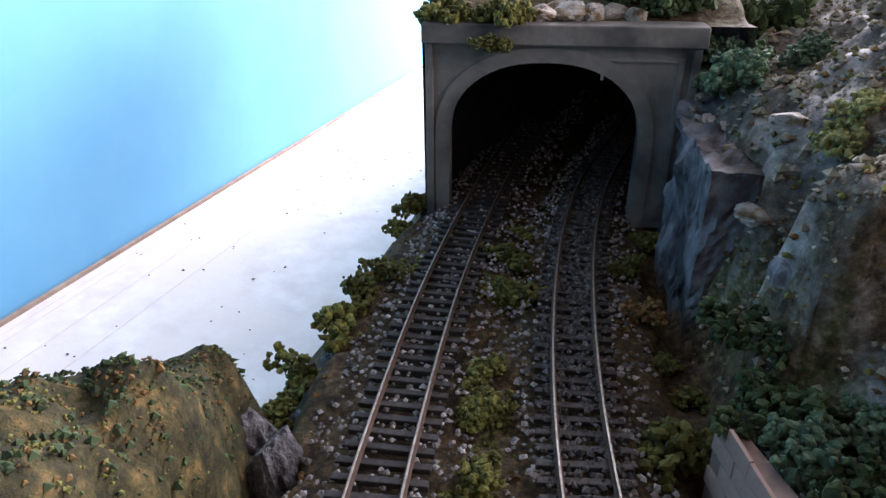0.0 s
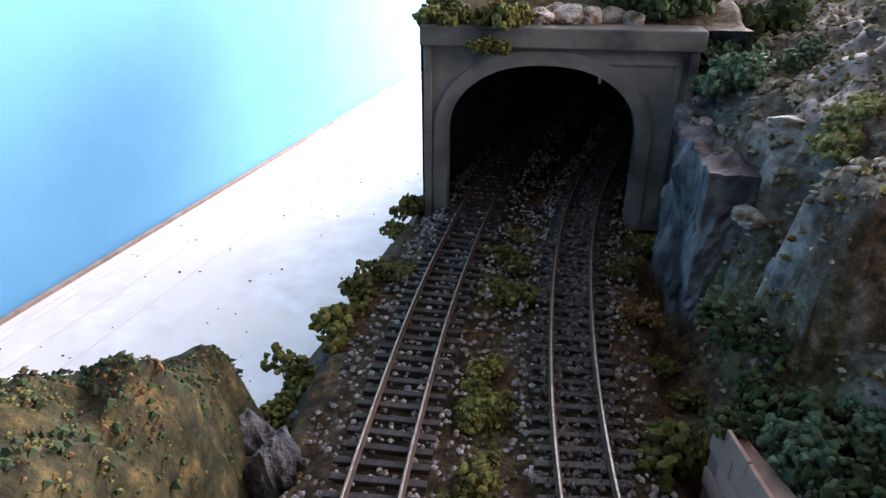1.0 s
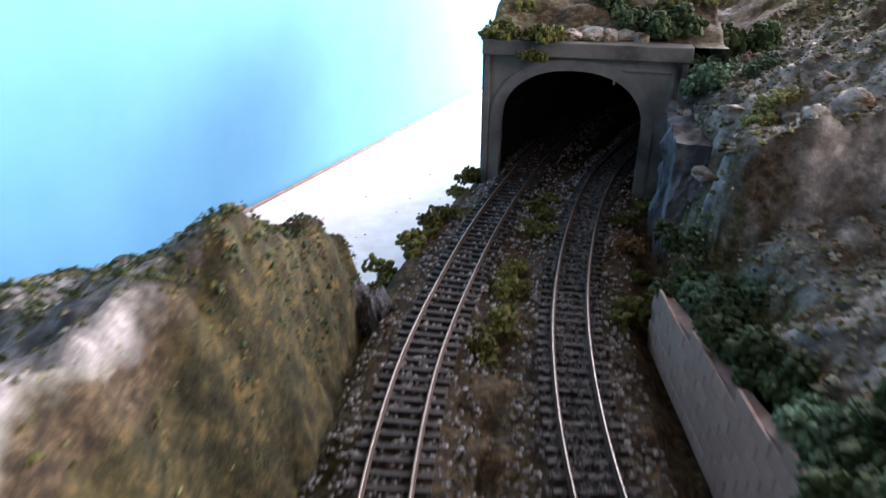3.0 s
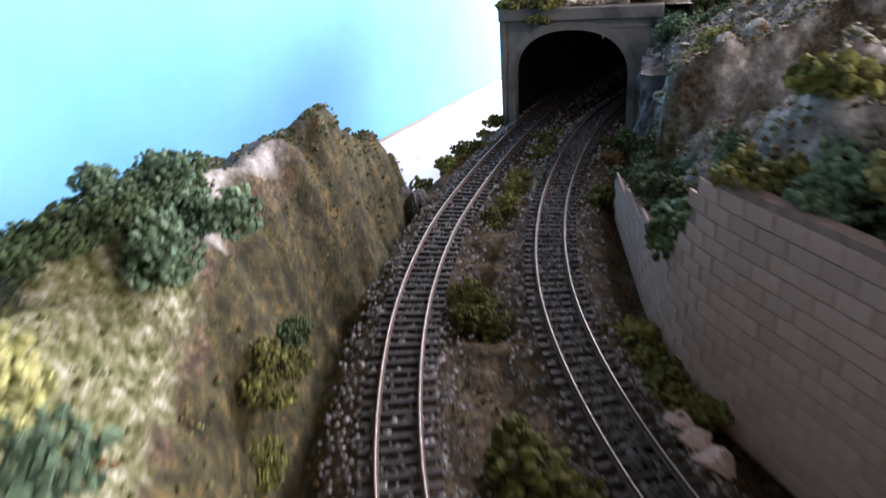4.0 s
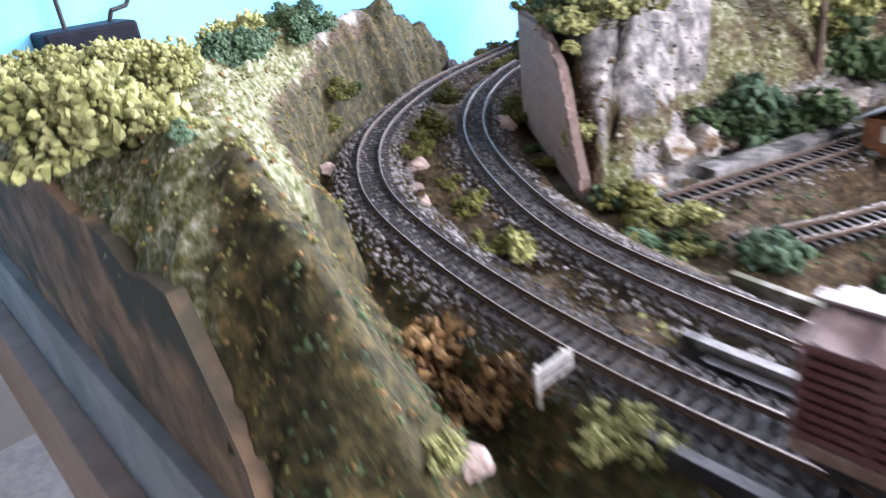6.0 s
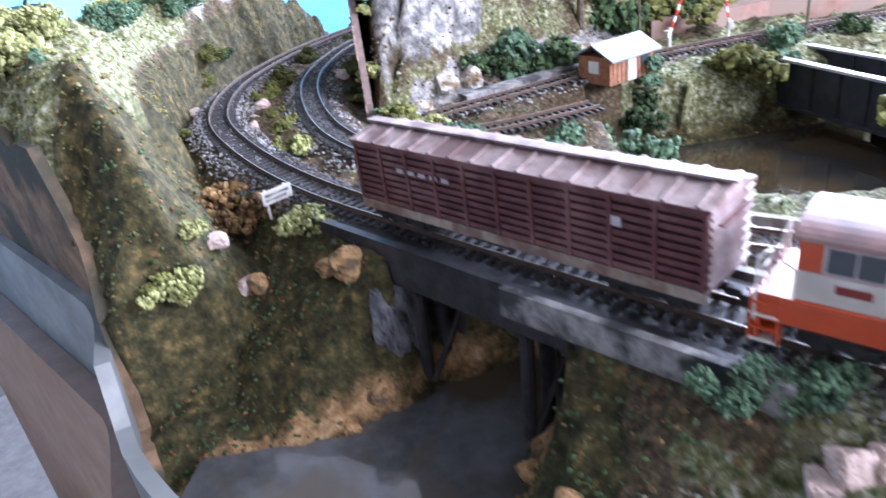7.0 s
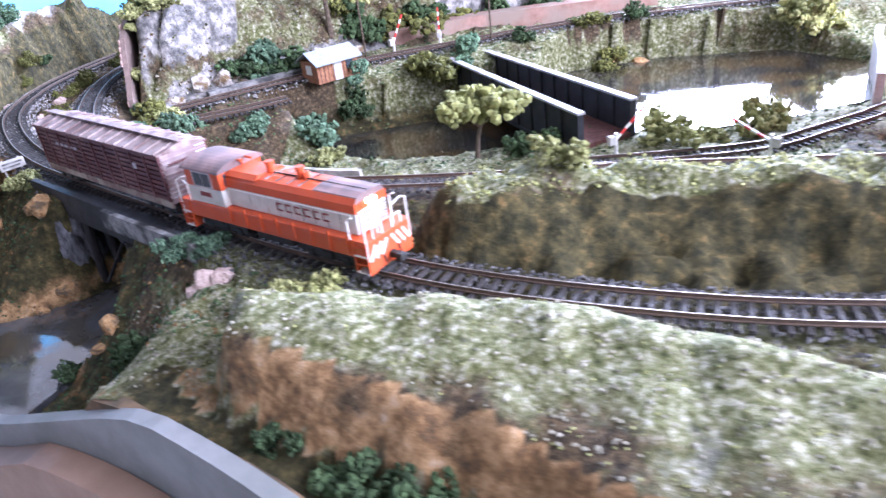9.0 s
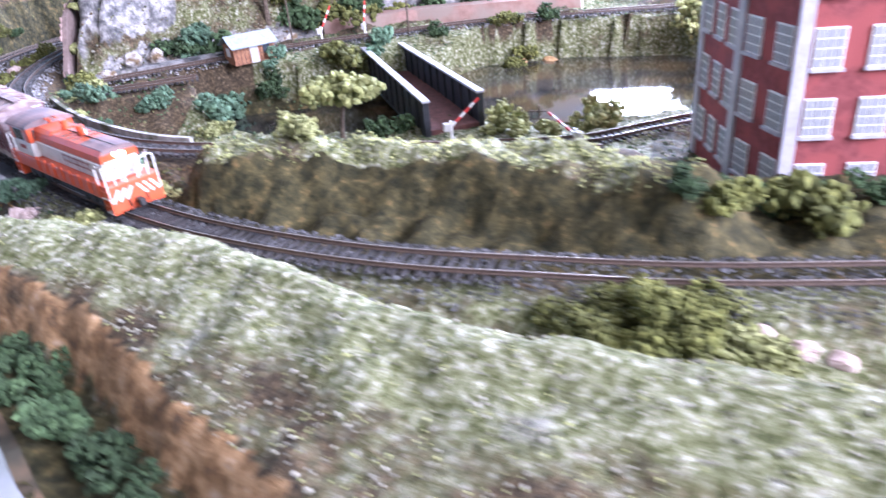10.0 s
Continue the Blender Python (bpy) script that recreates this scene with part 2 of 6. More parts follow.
# ---- mesh helpers ----
def mesh(name, verts, faces, mat, smooth=False):
    me = bpy.data.meshes.new(name)
    me.from_pydata([tuple(map(float, v)) for v in verts], [], faces)
    me.materials.append(M[mat])
    if smooth:
        me.polygons.foreach_set("use_smooth", [True] * len(me.polygons))
    me.update()
    return me


def put(name, me, parent=None, m=None, label=""):
    ob = new(name, me)
    if parent:
        ob.parent = parent
    if m is not None:
        ob.matrix_basis = m
    if label:
        ob["label"] = label
    return ob


def part(name, bm, mat, parent, label="", smooth=False, m=None):
    me = bpy.data.meshes.new(name)
    bmesh.ops.recalc_face_normals(bm, faces=bm.faces)
    bm.to_mesh(me)
    bm.free()
    me.materials.append(M[mat])
    if smooth:
        me.polygons.foreach_set("use_smooth", [True] * len(me.polygons))
    return put(name, me, parent, m, label)


def thing(name, m, label, category, group="", kind=""):
    ob = new(name)
    ob.matrix_basis = m
    return tagged(ob, label, category, group, kind)


def box(bm, x0, y0, z0, x1, y1, z1, bevel=0.0):
    r = bmesh.ops.create_cube(bm, size=1, matrix=Matrix.Translation(((x0 + x1) / 2, (y0 + y1) / 2, (z0 + z1) / 2)) @ Matrix.Diagonal((abs(x1 - x0), abs(y1 - y0), abs(z1 - z0), 1)))
    if bevel:
        es = list({e for v in r["verts"] for e in v.link_edges})
        bmesh.ops.bevel(bm, geom=es, offset=bevel, segments=2, affect="EDGES", profile=0.5)
    return bm


def boxes(*specs, bevel=0.0):
    bm = bmesh.new()
    for s in specs:
        box(bm, *s, bevel=bevel)
    return bm


def rod(bm, a, b, r, seg=8):
    a, b = Vector(a), Vector(b)
    d = b - a
    bmesh.ops.create_cone(bm, cap_ends=True, segments=seg, radius1=r, radius2=r, depth=d.length,
                          matrix=Matrix.Translation((a + b) / 2) @ d.to_track_quat("Z", "Y").to_matrix().to_4x4())
    return bm


def rods(r, *lines, seg=6):
    bm = bmesh.new()
    for line in lines:
        for a, b in zip(line, line[1:]):
            rod(bm, a, b, r, seg)
    return bm


def spline(pts, m=8):
    c = np.array(pts, float)
    q = np.vstack([2 * c[0] - c[1], c, 2 * c[-1] - c[-2]])
    u = (np.arange(m) / m)[None, :, None]
    p0, p1, p2, p3 = q[:-3, None], q[1:-2, None], q[2:-1, None], q[3:, None]
    o = 0.5 * (2 * p1 + (p2 - p0) * u + (2 * p0 - 5 * p1 + 4 * p2 - p3) * u**2 + (3 * p1 - p0 - 3 * p2 + p3) * u**3)
    return np.vstack([o.reshape(-1, c.shape[1]), c[-1:]])


def even(poly, step):
    """Points at even steps along a polyline, with the unit tangents."""
    p = np.array(poly, float)
    s = np.r_[0, np.cumsum(np.hypot(*np.diff(p[:, :2], axis=0).T))]
    q = np.arange(0, s[-1], step)
    pts = np.stack([np.interp(q, s, p[:, i]) for i in range(p.shape[1])], 1)
    t = np.gradient(pts[:, :2], axis=0)
    return pts, t / np.linalg.norm(t, axis=1)[:, None]


def side_of(poly, x, y):
    """Signed distance of points to a polyline, positive on the left of its way."""
    p = np.array(poly, float)[:, :2]
    best, sign = np.full(x.shape, 9.0), np.ones(x.shape)
    for a, b in zip(p, p[1:]):
        d = b - a
        qx, qy = x - a[0], y - a[1]
        u = np.clip((qx * d[0] + qy * d[1]) / (d @ d), 0, 1)
        e = np.hypot(qx - u * d[0], qy - u * d[1])
        s = np.where(d[0] * qy - d[1] * qx >= 0, 1.0, -1.0)
        near = e < best
        best, sign = np.where(near, e, best), np.where(near, s, sign)
    return best * sign


def inside(poly, x, y):
    """Signed distance to a closed polygon, positive inside."""
    p = np.array(poly, float)
    odd = np.zeros(x.shape, bool)
    best = np.full(x.shape, 9.0)
    for a, b in zip(p, np.roll(p, -1, 0)):
        d = b - a
        qx, qy = x - a[0], y - a[1]
        u = np.clip((qx * d[0] + qy * d[1]) / (d @ d), 0, 1)
        best = np.minimum(best, np.hypot(qx - u * d[0], qy - u * d[1]))
        cross = (a[1] > y) != (b[1] > y)
        odd ^= cross & (x < d[0] * (y - a[1]) / (d[1] if d[1] else 1e-9) + a[0])
    return np.where(odd, best, -best)


def ease(a, b, v):
    t = np.clip((v - a) / (b - a), 0, 1)
    return t * t * (3 - 2 * t)


def lattice(x, y, scale, seed):
    """Smooth value noise in the plane, -1 to 1."""
    x, y = x * scale + seed * 17.3, y * scale - seed * 9.1
    i, j = np.floor(x).astype(np.int64), np.floor(y).astype(np.int64)
    u, v = x - i, y - j
    u, v = u * u * (3 - 2 * u), v * v * (3 - 2 * v)

    def h(a, b):
        k = (a * 374761393 + b * 668265263 + seed * 974711) & 0x7FFFFFFF
        k = ((k ^ (k >> 13)) * 1274126177) & 0x7FFFFFFF
        return ((k ^ (k >> 16)) & 0xFFFF) / 32767.5 - 1

    return (h(i, j) * (1 - u) + h(i + 1, j) * u) * (1 - v) + (h(i, j + 1) * (1 - u) + h(i + 1, j + 1) * u) * v


def rough2(x, y, scale, seed, octaves=4):
    return sum(lattice(x, y, scale * 2**k, seed + k) * 0.5**k for k in range(octaves))


# ---- plan: tracks and the shape of the land ----
LINE_L = spline([(0.27, 0.95), (0.15, 0.78), (0.078, 0.62), (0.031, 0.481), (0.001, 0.364), (-0.019, 0.246), (-0.02, 0.126), (0.002, 0.009), (0.055, -0.099), (0.135, -0.186),
                 (0.23, -0.261), (0.335, -0.319), (0.442, -0.374), (0.55, -0.427), (0.662, -0.468), (0.779, -0.489), (0.88, -0.49), (1.0, -0.48), (1.2, -0.435), (1.45, -0.34)])
LINE_R = spline([(0.36, 0.93), (0.235, 0.77), (0.152, 0.62), (0.102, 0.514), (0.069, 0.399), (0.05, 0.28), (0.051, 0.161), (0.079, 0.044), (0.132, -0.063), (0.203, -0.159),
                 (0.297, -0.233), (0.401, -0.293), (0.514, -0.333), (0.633, -0.336), (0.75, -0.326), (0.9, -0.325)])
LINE_F = spline([(0.245, -0.07), (0.365, 0.053), (0.422, 0.11), (0.513, 0.166), (0.669, 0.252), (0.859, 0.3), (1.1, 0.33), (1.45, 0.35)])
LINE_S = spline([(0.285, -0.13), (0.335, -0.1), (0.387, -0.06)])
LINE_Q = spline([(0.66, -0.168), (0.766, -0.157), (0.86, -0.139), (0.92, -0.1), (0.98, -0.055), (1.06, 0.02), (1.2, 0.17), (1.35, 0.35)])
FASCIA = [(-0.9, 0.18), (-0.287, -0.135), (-0.049, -0.258), (0.076, -0.321), (0.13, -0.352), (0.2, -0.424), (0.3, -0.478), (0.394, -0.52), (0.45, -0.537), (0.51, -0.554),
          (0.57, -0.578), (0.62, -0.602), (0.68, -0.636), (0.75, -0.675), (0.9, -0.725), (1.3, -0.79), (1.6, -0.85)]
HILL_WEST = [(-0.053, 0.374), (-0.05, 0.34), (-0.05, 0.29), (-0.053, 0.2), (-0.064, 0.12), (-0.05, 0.03), (-0.022, -0.05), (0.028, -0.125), (0.085, -0.19), (0.14, -0.245),
             (0.195, -0.305), (0.205, -0.345), (0.17, -0.385), (0.07, -0.345), (-0.05, -0.29), (-0.3, -0.16), (-0.6, 0.0), (-0.42, 0.22), (-0.2, 0.34), (-0.11, 0.385)]
MOUNTAIN = [(0.157, 0.52), (0.155, 0.5), (0.125, 0.47), (0.114, 0.40), (0.105, 0.33), (0.12, 0.28), (0.1, 0.3), (0.101, 0.25), (0.102, 0.19), (0.105, 0.13), (0.135, 0.06), (0.162, 0.0), (0.193, -0.07),
            (0.215, -0.075), (0.245, -0.01), (0.275, 0.06), (0.33, 0.13), (0.40, 0.22), (0.5, 0.32), (0.7, 0.48), (0.9, 0.6), (0.9, 1.2), (0.2, 1.2), (0.16, 0.7)]
POND_W = [(0.36, -0.02), (0.42, 0.02), (0.52, 0.06), (0.6, 0.10), (0.66, 0.04), (0.66, -0.02), (0.6, -0.075), (0.52, -0.1), (0.43, -0.075)]
POND_E = [(0.69, 0.2), (0.8, 0.24), (0.94, 0.24), (1.01, 0.165), (0.975, 0.03), (0.9, -0.01), (0.8, -0.04), (0.72, -0.03), (0.66, 0.02), (0.64, 0.08)]
STREAM = [(0.45, -0.318), (0.41, -0.335), (0.385, -0.37), (0.385, -0.41), (0.385, -0.52), (0.2, -0.5), (0.22, -0.41), (0.28, -0.385), (0.315, -0.35), (0.345, -0.315), (0.39, -0.295)]
CREST = spline([(0.555, -0.522), (0.62, -0.524), (0.70, -0.53), (0.78, -0.553), (0.86, -0.583), (0.95, -0.59), (1.05, -0.605), (1.35, -0.66)], 3)
MID = spline([(0.655, -0.405), (0.71, -0.388), (0.78, -0.382), (0.86, -0.39), (0.915, -0.41), (0.95, -0.425)], 3)
LOW_BED, WATER_Z, POND_Z = -0.064, -0.088, -0.074


def land(x, y):
    """Height of the scenery at plan places, and the weights of its covers."""
    x, y = np.asarray(x, float), np.asarray(y, float)
    dl, dr, df, dq = (side_of(p[::3], x, y) for p in (LINE_L, LINE_R, LINE_F, LINE_Q))
    outer, between, inner = dl < 0, (dl >= 0) & (dr < 0), dr >= 0
    n1, n2 = rough2(x, y, 14, 1), rough2(x, y, 60, 5)
    z = np.where(outer, np.where(y > 0.05, -0.16, -0.088 + 0.008 * n1), np.where(between, -0.012 + 0.003 * n2 - 0.045 * ease(0.9, 0.96, x), -0.066 + 0.005 * n1))
    slope_l = np.where(y > 0.33, 1.6, np.where((x > 0.9) & (dl > 0), 1.6, np.where(x > 0.52, 0.55, 1.0)))
    z = np.maximum(z, -0.0105 - np.maximum(0, np.abs(dl) - np.where(y > 0.33, 0.036, 0.026)) * slope_l)
    z = np.maximum(z, -0.0105 - np.maximum(0, np.abs(dr) - 0.028) * 0.85)
    north = (df > -0.06) & inner
    z = np.where(inner, np.maximum(z, -0.021 - np.maximum(0, np.abs(df) - 0.03) * 0.42), z)
    z = np.where(north & (df > 0), np.maximum(z, -0.024 + 0.01 * n1), z)
    ds = np.abs(side_of(LINE_S, x, y))
    z = np.maximum(z, -0.021 - np.maximum(0, ds - 0.02) * 0.8)
    bed_q = np.abs(dq) < 0.03
    z = np.where(outer & (x > 0.4), np.maximum(z, -0.088 + 0.068 * ease(0.43, 0.5, x) + 0.003 * n1), z)
    # hills
    hw = inside(HILL_WEST, x, y)
    top = np.interp(y, (0.1, 0.2, 0.226, 0.26, 0.294, 0.326, 0.357, 0.378), (0.091, 0.082, 0.079, 0.058, 0.043, 0.032, 0.006, -0.02)) - 0.4 * np.maximum(0, -0.085 - x) * ease(-0.15, 0.1, y) - 0.08 * np.maximum(0, -0.12 - x) + 0.006 * n1 - 0.25 * np.maximum(0, x - 0.10) + 0.0025 * n2
    hwn = hw + 0.002 * n2 + 0.003 * n1
    top = top + 0.009 * np.exp(-((x + 0.058) ** 2 + (y - 0.355) ** 2) / 0.0003) - 0.005 * np.exp(-((x + 0.08) ** 2 + (y - 0.337) ** 2) / 0.0002)
    cliff = np.minimum(np.where(x > 0.1, 0.02, 0.062), 0.75 * np.maximum(top + 0.03, 0.004))
    hill = -0.03 + cliff * ease(-0.003, 0.012, hwn) + (top + 0.03 - cliff) * ease(0.004, np.where(x > 0.1, 0.06, np.interp(y, (0.02, 0.12, 0.2), (0.062, 0.03, 0.02))), hwn)
    z = np.where(hw > -0.004, np.maximum(z, hill), z)
    mt = inside(MOUNTAIN, x, y)
    rim = np.where(y < 0.0, 0.058 + y * 0.95, np.where(y < 0.135, 0.074, np.where(y < 0.33, 0.044 - (y - 0.135) * 0.12, 0.068)))
    peak = rim + 0.5 * np.clip(mt - 0.015, 0, 0.15) + 0.008 * n1 + 0.003 * n2
    wide = np.where(y < 0.25, np.where(x > 0.2, 0.06, 0.016), 0.028)
    mount = -0.02 + (peak + 0.02) * ease(0.0, wide, mt + 0.002 * n2)
    dome = np.exp(-((x - 0.157) ** 2 + (y - 0.155) ** 2) / 0.0013)
    mount = mount + 0.06 * dome * ease(0.008, 0.03, mt) - 0.055 * np.exp(-((x - 0.14) ** 2 / 0.0004 + (y - 0.377) ** 2 / 0.0002))
    mount = np.where((y > 0.5) & (x > 0.3), np.minimum(mount, 0.03 + 0.05 * n1), mount)
    z = np.where(mt > 0, np.maximum(z, mount), z)
    dc = side_of(CREST, x, y)
    lip = np.interp(x, (0.54, 0.6, 0.65, 0.71, 0.77, 0.85), (0.012, 0.03, 0.044, 0.06, 0.074, 0.08)) + 0.004 * n1
    fore = 0.024 + 0.0015 * n1 - 0.06 * ease(0.578, 0.536, x + 0.006 * n1 + 0.25 * np.abs(dc + 0.012)) - np.where(dc > 0, ease(0.0, 0.045, dc) * 0.05, 0.28 * np.clip(-dc - 0.006, 0, 0.1) + ease(0.0, 0.02, -dc - lip) * 0.034) + 0.0015 * n2
    fore = np.where((dc < 0.062) & (dc > -0.12), fore, -1)
    z = np.where(outer & (x > 0.5) & (dl < -0.02), np.maximum(z, fore), z)
    dm = np.abs(side_of(MID, x, y))
    mid = 0.024 + 0.004 * n1 - ease(0.008, 0.052, dm) * 0.04 + 0.003 * n2
    z = np.where((dl > 0.03) & (dr < -0.02), np.maximum(z, mid), z)
    # water
    wp, we, st = inside(POND_W, x, y), inside(POND_E, x, y), inside(STREAM, x, y)
    wet = np.maximum(wp, we) + 0.006 * n2
    z = np.where(wet > -0.03, np.minimum(z, -0.066 - (wet + 0.03) * 1.4), z)
    st = st + 0.006 * n2
    z = np.where(st > -0.02, np.minimum(z, np.where(st > 0, -0.089 - 0.5 * st, -0.0865 - st * 1.6)), z)
    z = np.where(bed_q & ~(we > 0), np.maximum(z, LOW_BED), z)
    bed = (np.abs(dl) < 0.022) | (np.abs(dr) < 0.022)
    z = np.where(bed & ~(st > -0.03), -0.0095, z + 0.0035 * n2 * (1 - bed) * np.where((np.abs(dc + 0.02) < 0.06) & outer & (x > 0.5), 0.25, 1.0))
    # covers
    turf = 0.3 * ease(-0.01, 0.05, hw) + 0.28 * ease(0, 0.03, 0.05 - np.abs(dc)) * outer + 0.3 * ease(0, 0.02, 0.045 - dm) * between * (x > 0.6)
    turf += 0.32 * (inner & (z < -0.02) & (x > 0.4)) + 0.2 * (mt > 0.01) + np.where(outer & (x > 0.48) & (z < 0), 0.25, 0)
    turf += 0.3
    mud_shade = 0.55 * ease(-0.03, 0.0, np.maximum(wet, st)) + 0.3 * (outer & (x > 0.15) & (x < 0.5) & (z < -0.02)) + 0.25 * (inner & (z < -0.05)) * (x < 0.62)
    mud_shade += 0.2
    # the west hill's brightly lit top is painted in with the pale weight
    pale = 0.14 + 0.18 * ease(0.0, 0.02, mt) + 0.3 * ease(0.0, 0.03, hw) * (y > 0.08) + 0.25 * ease(0.02, 0.06, hw) + 0.5 * ((mt > -0.012) & (x > 0.22) & (z < 0.0))
    # the cliff's shadow side, put in as a darker cover
    band = ease(0.022, 0.008, np.abs(hw - 0.002)) * (x < 0.16)
    mud_shade, turf, pale = mud_shade + 0.85 * band, turf - 0.3 * band, pale - 0.3 * band
    south = outer & (x > 0.5) & (dc < 0.004 - lip) & (dc > -0.016 - lip)
    foot = outer & (x > 0.5) & (dc <= -0.016 - lip)
    clay = 0.15 + 0.45 * south - 0.05 * ((dm > 0.025) & between & (x > 0.62) & (dl < 0.05)) + 0.42 * ease(0.016, 0.0, np.abs(st + 0.004)) + 0.4 * ease(0.02, 0.0, np.abs(wet + 0.005)) * (x > 0.6)
    turf = turf + 0.15 * (outer & (x > 0.5) & (dc > -lip) & (dc < 0.03)) - 0.1 * foot
    # shade on the hill's south end, painted with the dark cover
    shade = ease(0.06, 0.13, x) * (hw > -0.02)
    pale, mud_shade, turf = pale - 0.5 * shade, mud_shade + 0.5 * shade, turf + 0.05 * shade
    face = (dm > 0.018) & between & (x > 0.6) & (dl < 0.09)
    mud_shade, turf, pale = mud_shade + 0.8 * face, turf - 0.1 * face, pale - 0.4 * face
    # first term: light on the front hill's top, painted as pale cover
    pale = pale + 0.2 * (outer & (x > 0.5) & (dc > -lip) & (dc < 0.02)) + 0.12 * ease(0.02, 0.05, hw) - 0.75 * ease(0.2, 0.26, y) * (hw > -0.01) - 0.08 * ((mt > 0.02) & (x > 0.25) & (z > 0.01))
    turf, mud_shade = turf + 0.1 * ease(0.2, 0.26, y) * (hw > 0), mud_shade + 0.9 * ease(0.2, 0.26, y) * (hw > -0.01)
    mud_shade = mud_shade + 0.5 * foot - 0.3 * dome
    clay, pale = clay + 0.32 * dome, pale + 0.2 * dome
    # glossy highlights along the hill's flank, painted as pale cover
    flank = ease(0.002, 0.016, hw) * (y < 0.235) * (x < 0.08)
    pale = pale + 0.14 * flank * (y > 0.06) - 0.3 * ease(0.012, 0.03, hw) * (y < 0.06)
    turf = turf + 0.12 * ease(0.012, 0.03, hw) * (y < 0.16)
    # pale rubble, plus the glare on this slope painted into its cover
    high = (mt > 0.012) & (y > -0.06) & (x < 0.26) & (z > 0.02)
    pale, mud_shade = pale + 0.22 * high + 0.15 * high * (y < 0.12), mud_shade - 0.12 * high
    # the creek bank's shadowed face, painted as darker cover
    bank_shade = outer & (x > 0.14) & (x < 0.43) & (z < 0.015) & (y < -0.24)
    mud_shade, turf, pale = mud_shade + 0.6 * bank_shade, turf - 0.2 * bank_shade, pale - 0.4 * bank_shade
    # grass bank, lightened to paint in its bright highlights
    grass = (outer & (dl < -0.04)) * ease(0.42, 0.47, x + 0.01 * n1) * ease(0.55, 0.5, x + 0.012 * n1)
    turf, pale, mud_shade = turf + 0.22 * grass, pale + 0.05 * grass, mud_shade - 0.2 * grass
    gap = outer & (x > 0.515) & (x < 0.62) & (dl < -0.03) & ((dc > 0.03) | (x < 0.55)) & (z < 0.0)
    mud_shade, pale = mud_shade + 0.2 * gap, pale - 0.25 * gap
    # dark earth, with the brick building's shadow painted into the cover
    lot_shade = (x > 0.93) & (dl > 0.03) & (y < -0.1)
    mud_shade, pale, turf = mud_shade + 0.7 * lot_shade, pale - 0.3 * lot_shade, turf - 0.1 * lot_shade
    scree = (mt > -0.02) & (mt < 0.018 + 0.006 * n1) & (x > 0.24) & (y > -0.02)
    pale = pale + 0.5 * scree - 0.2 * ((mt >= 0.018) & (x > 0.26))
    return z, turf, mud_shade, pale, clay


def ground_z(x, y):
    return float(land(np.array([x]), np.array([y]))[0][0])


def build_ground():
    step = 0.005
    gx, gy = np.arange(-0.62, 1.5, step), np.arange(-0.86, 1.15, step)
    x, y = np.meshgrid(gx, gy, indexing="ij")
    jit = rough2(x, y, 90, 21, 2) * 0.0018
    z, turf, mud_shade, pale, clay = land(x, y)
    keep = side_of(FASCIA, x, y) > -0.002
    u = (x - ROOM.x) * E2.x + (y - ROOM.y) * E2.y
    keep &= u > -0.004
    n, m = x.shape
    idx = np.arange(n * m).reshape(n, m)
    a, b, c, d = idx[:-1, :-1], idx[1:, :-1], idx[1:, 1:], idx[:-1, 1:]
    ok = (keep[:-1, :-1] & keep[1:, :-1] & keep[1:, 1:] & keep[:-1, 1:]).ravel()
    quads = np.stack([a, b, c, d], -1).reshape(-1, 4)[ok]
    used = np.unique(quads)
    remap = np.zeros(n * m, int)
    remap[used] = np.arange(len(used))
    pts = np.stack([(x + jit).ravel(), (y - jit).ravel(), z.ravel()], 1)[used]
    me = bpy.data.meshes.new("ground")
    me.from_pydata(pts.tolist(), [], remap[quads].tolist())
    me.materials.append(M["ground"])
    me.polygons.foreach_set("use_smooth", [True] * len(me.polygons))
    for name, w in (("turf", turf), ("mud_shade", mud_shade), ("pale", pale), ("clay", clay)):
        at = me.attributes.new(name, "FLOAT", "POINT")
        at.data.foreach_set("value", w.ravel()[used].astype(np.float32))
    me.update()
    return tagged(new("ground", me), "modelled scenery ground with turf, soil, rock and creek beds", "ground", kind="structure")


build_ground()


# ---- room and table ----
def slab(name, corners, z0, z1, mat, label, category, kind="structure"):
    """An upright prism over plan corners."""
    n = len(corners)
    vs = [(x, y, z0) for x, y in corners] + [(x, y, z1) for x, y in corners]
    fs = [tuple(range(n))[::-1], tuple(range(n, 2 * n))] + [(i, (i + 1) % n, n + (i + 1) % n, n + i) for i in range(n)]
    return tagged(new(name, mesh(name, vs, fs, mat)), label, category, kind=kind)


def uv(*pts):
    return [room(u, v)[:2] for u, v in pts]


FLOOR_Z = -0.98
slab("wall_west", uv((-3.26, -1.06), (2.36, -1.06), (2.36, -1.0), (-3.26, -1.0)), FLOOR_Z, 1.5, "room_paint", "plain painted room wall", "wall")
slab("blue_backdrop", uv((-1.3, -0.02), (2.29, -0.02), (2.29, 0), (-1.3, 0)), -0.2, 0.42, "backdrop", "light blue painted backdrop panel behind the layout", "backdrop")
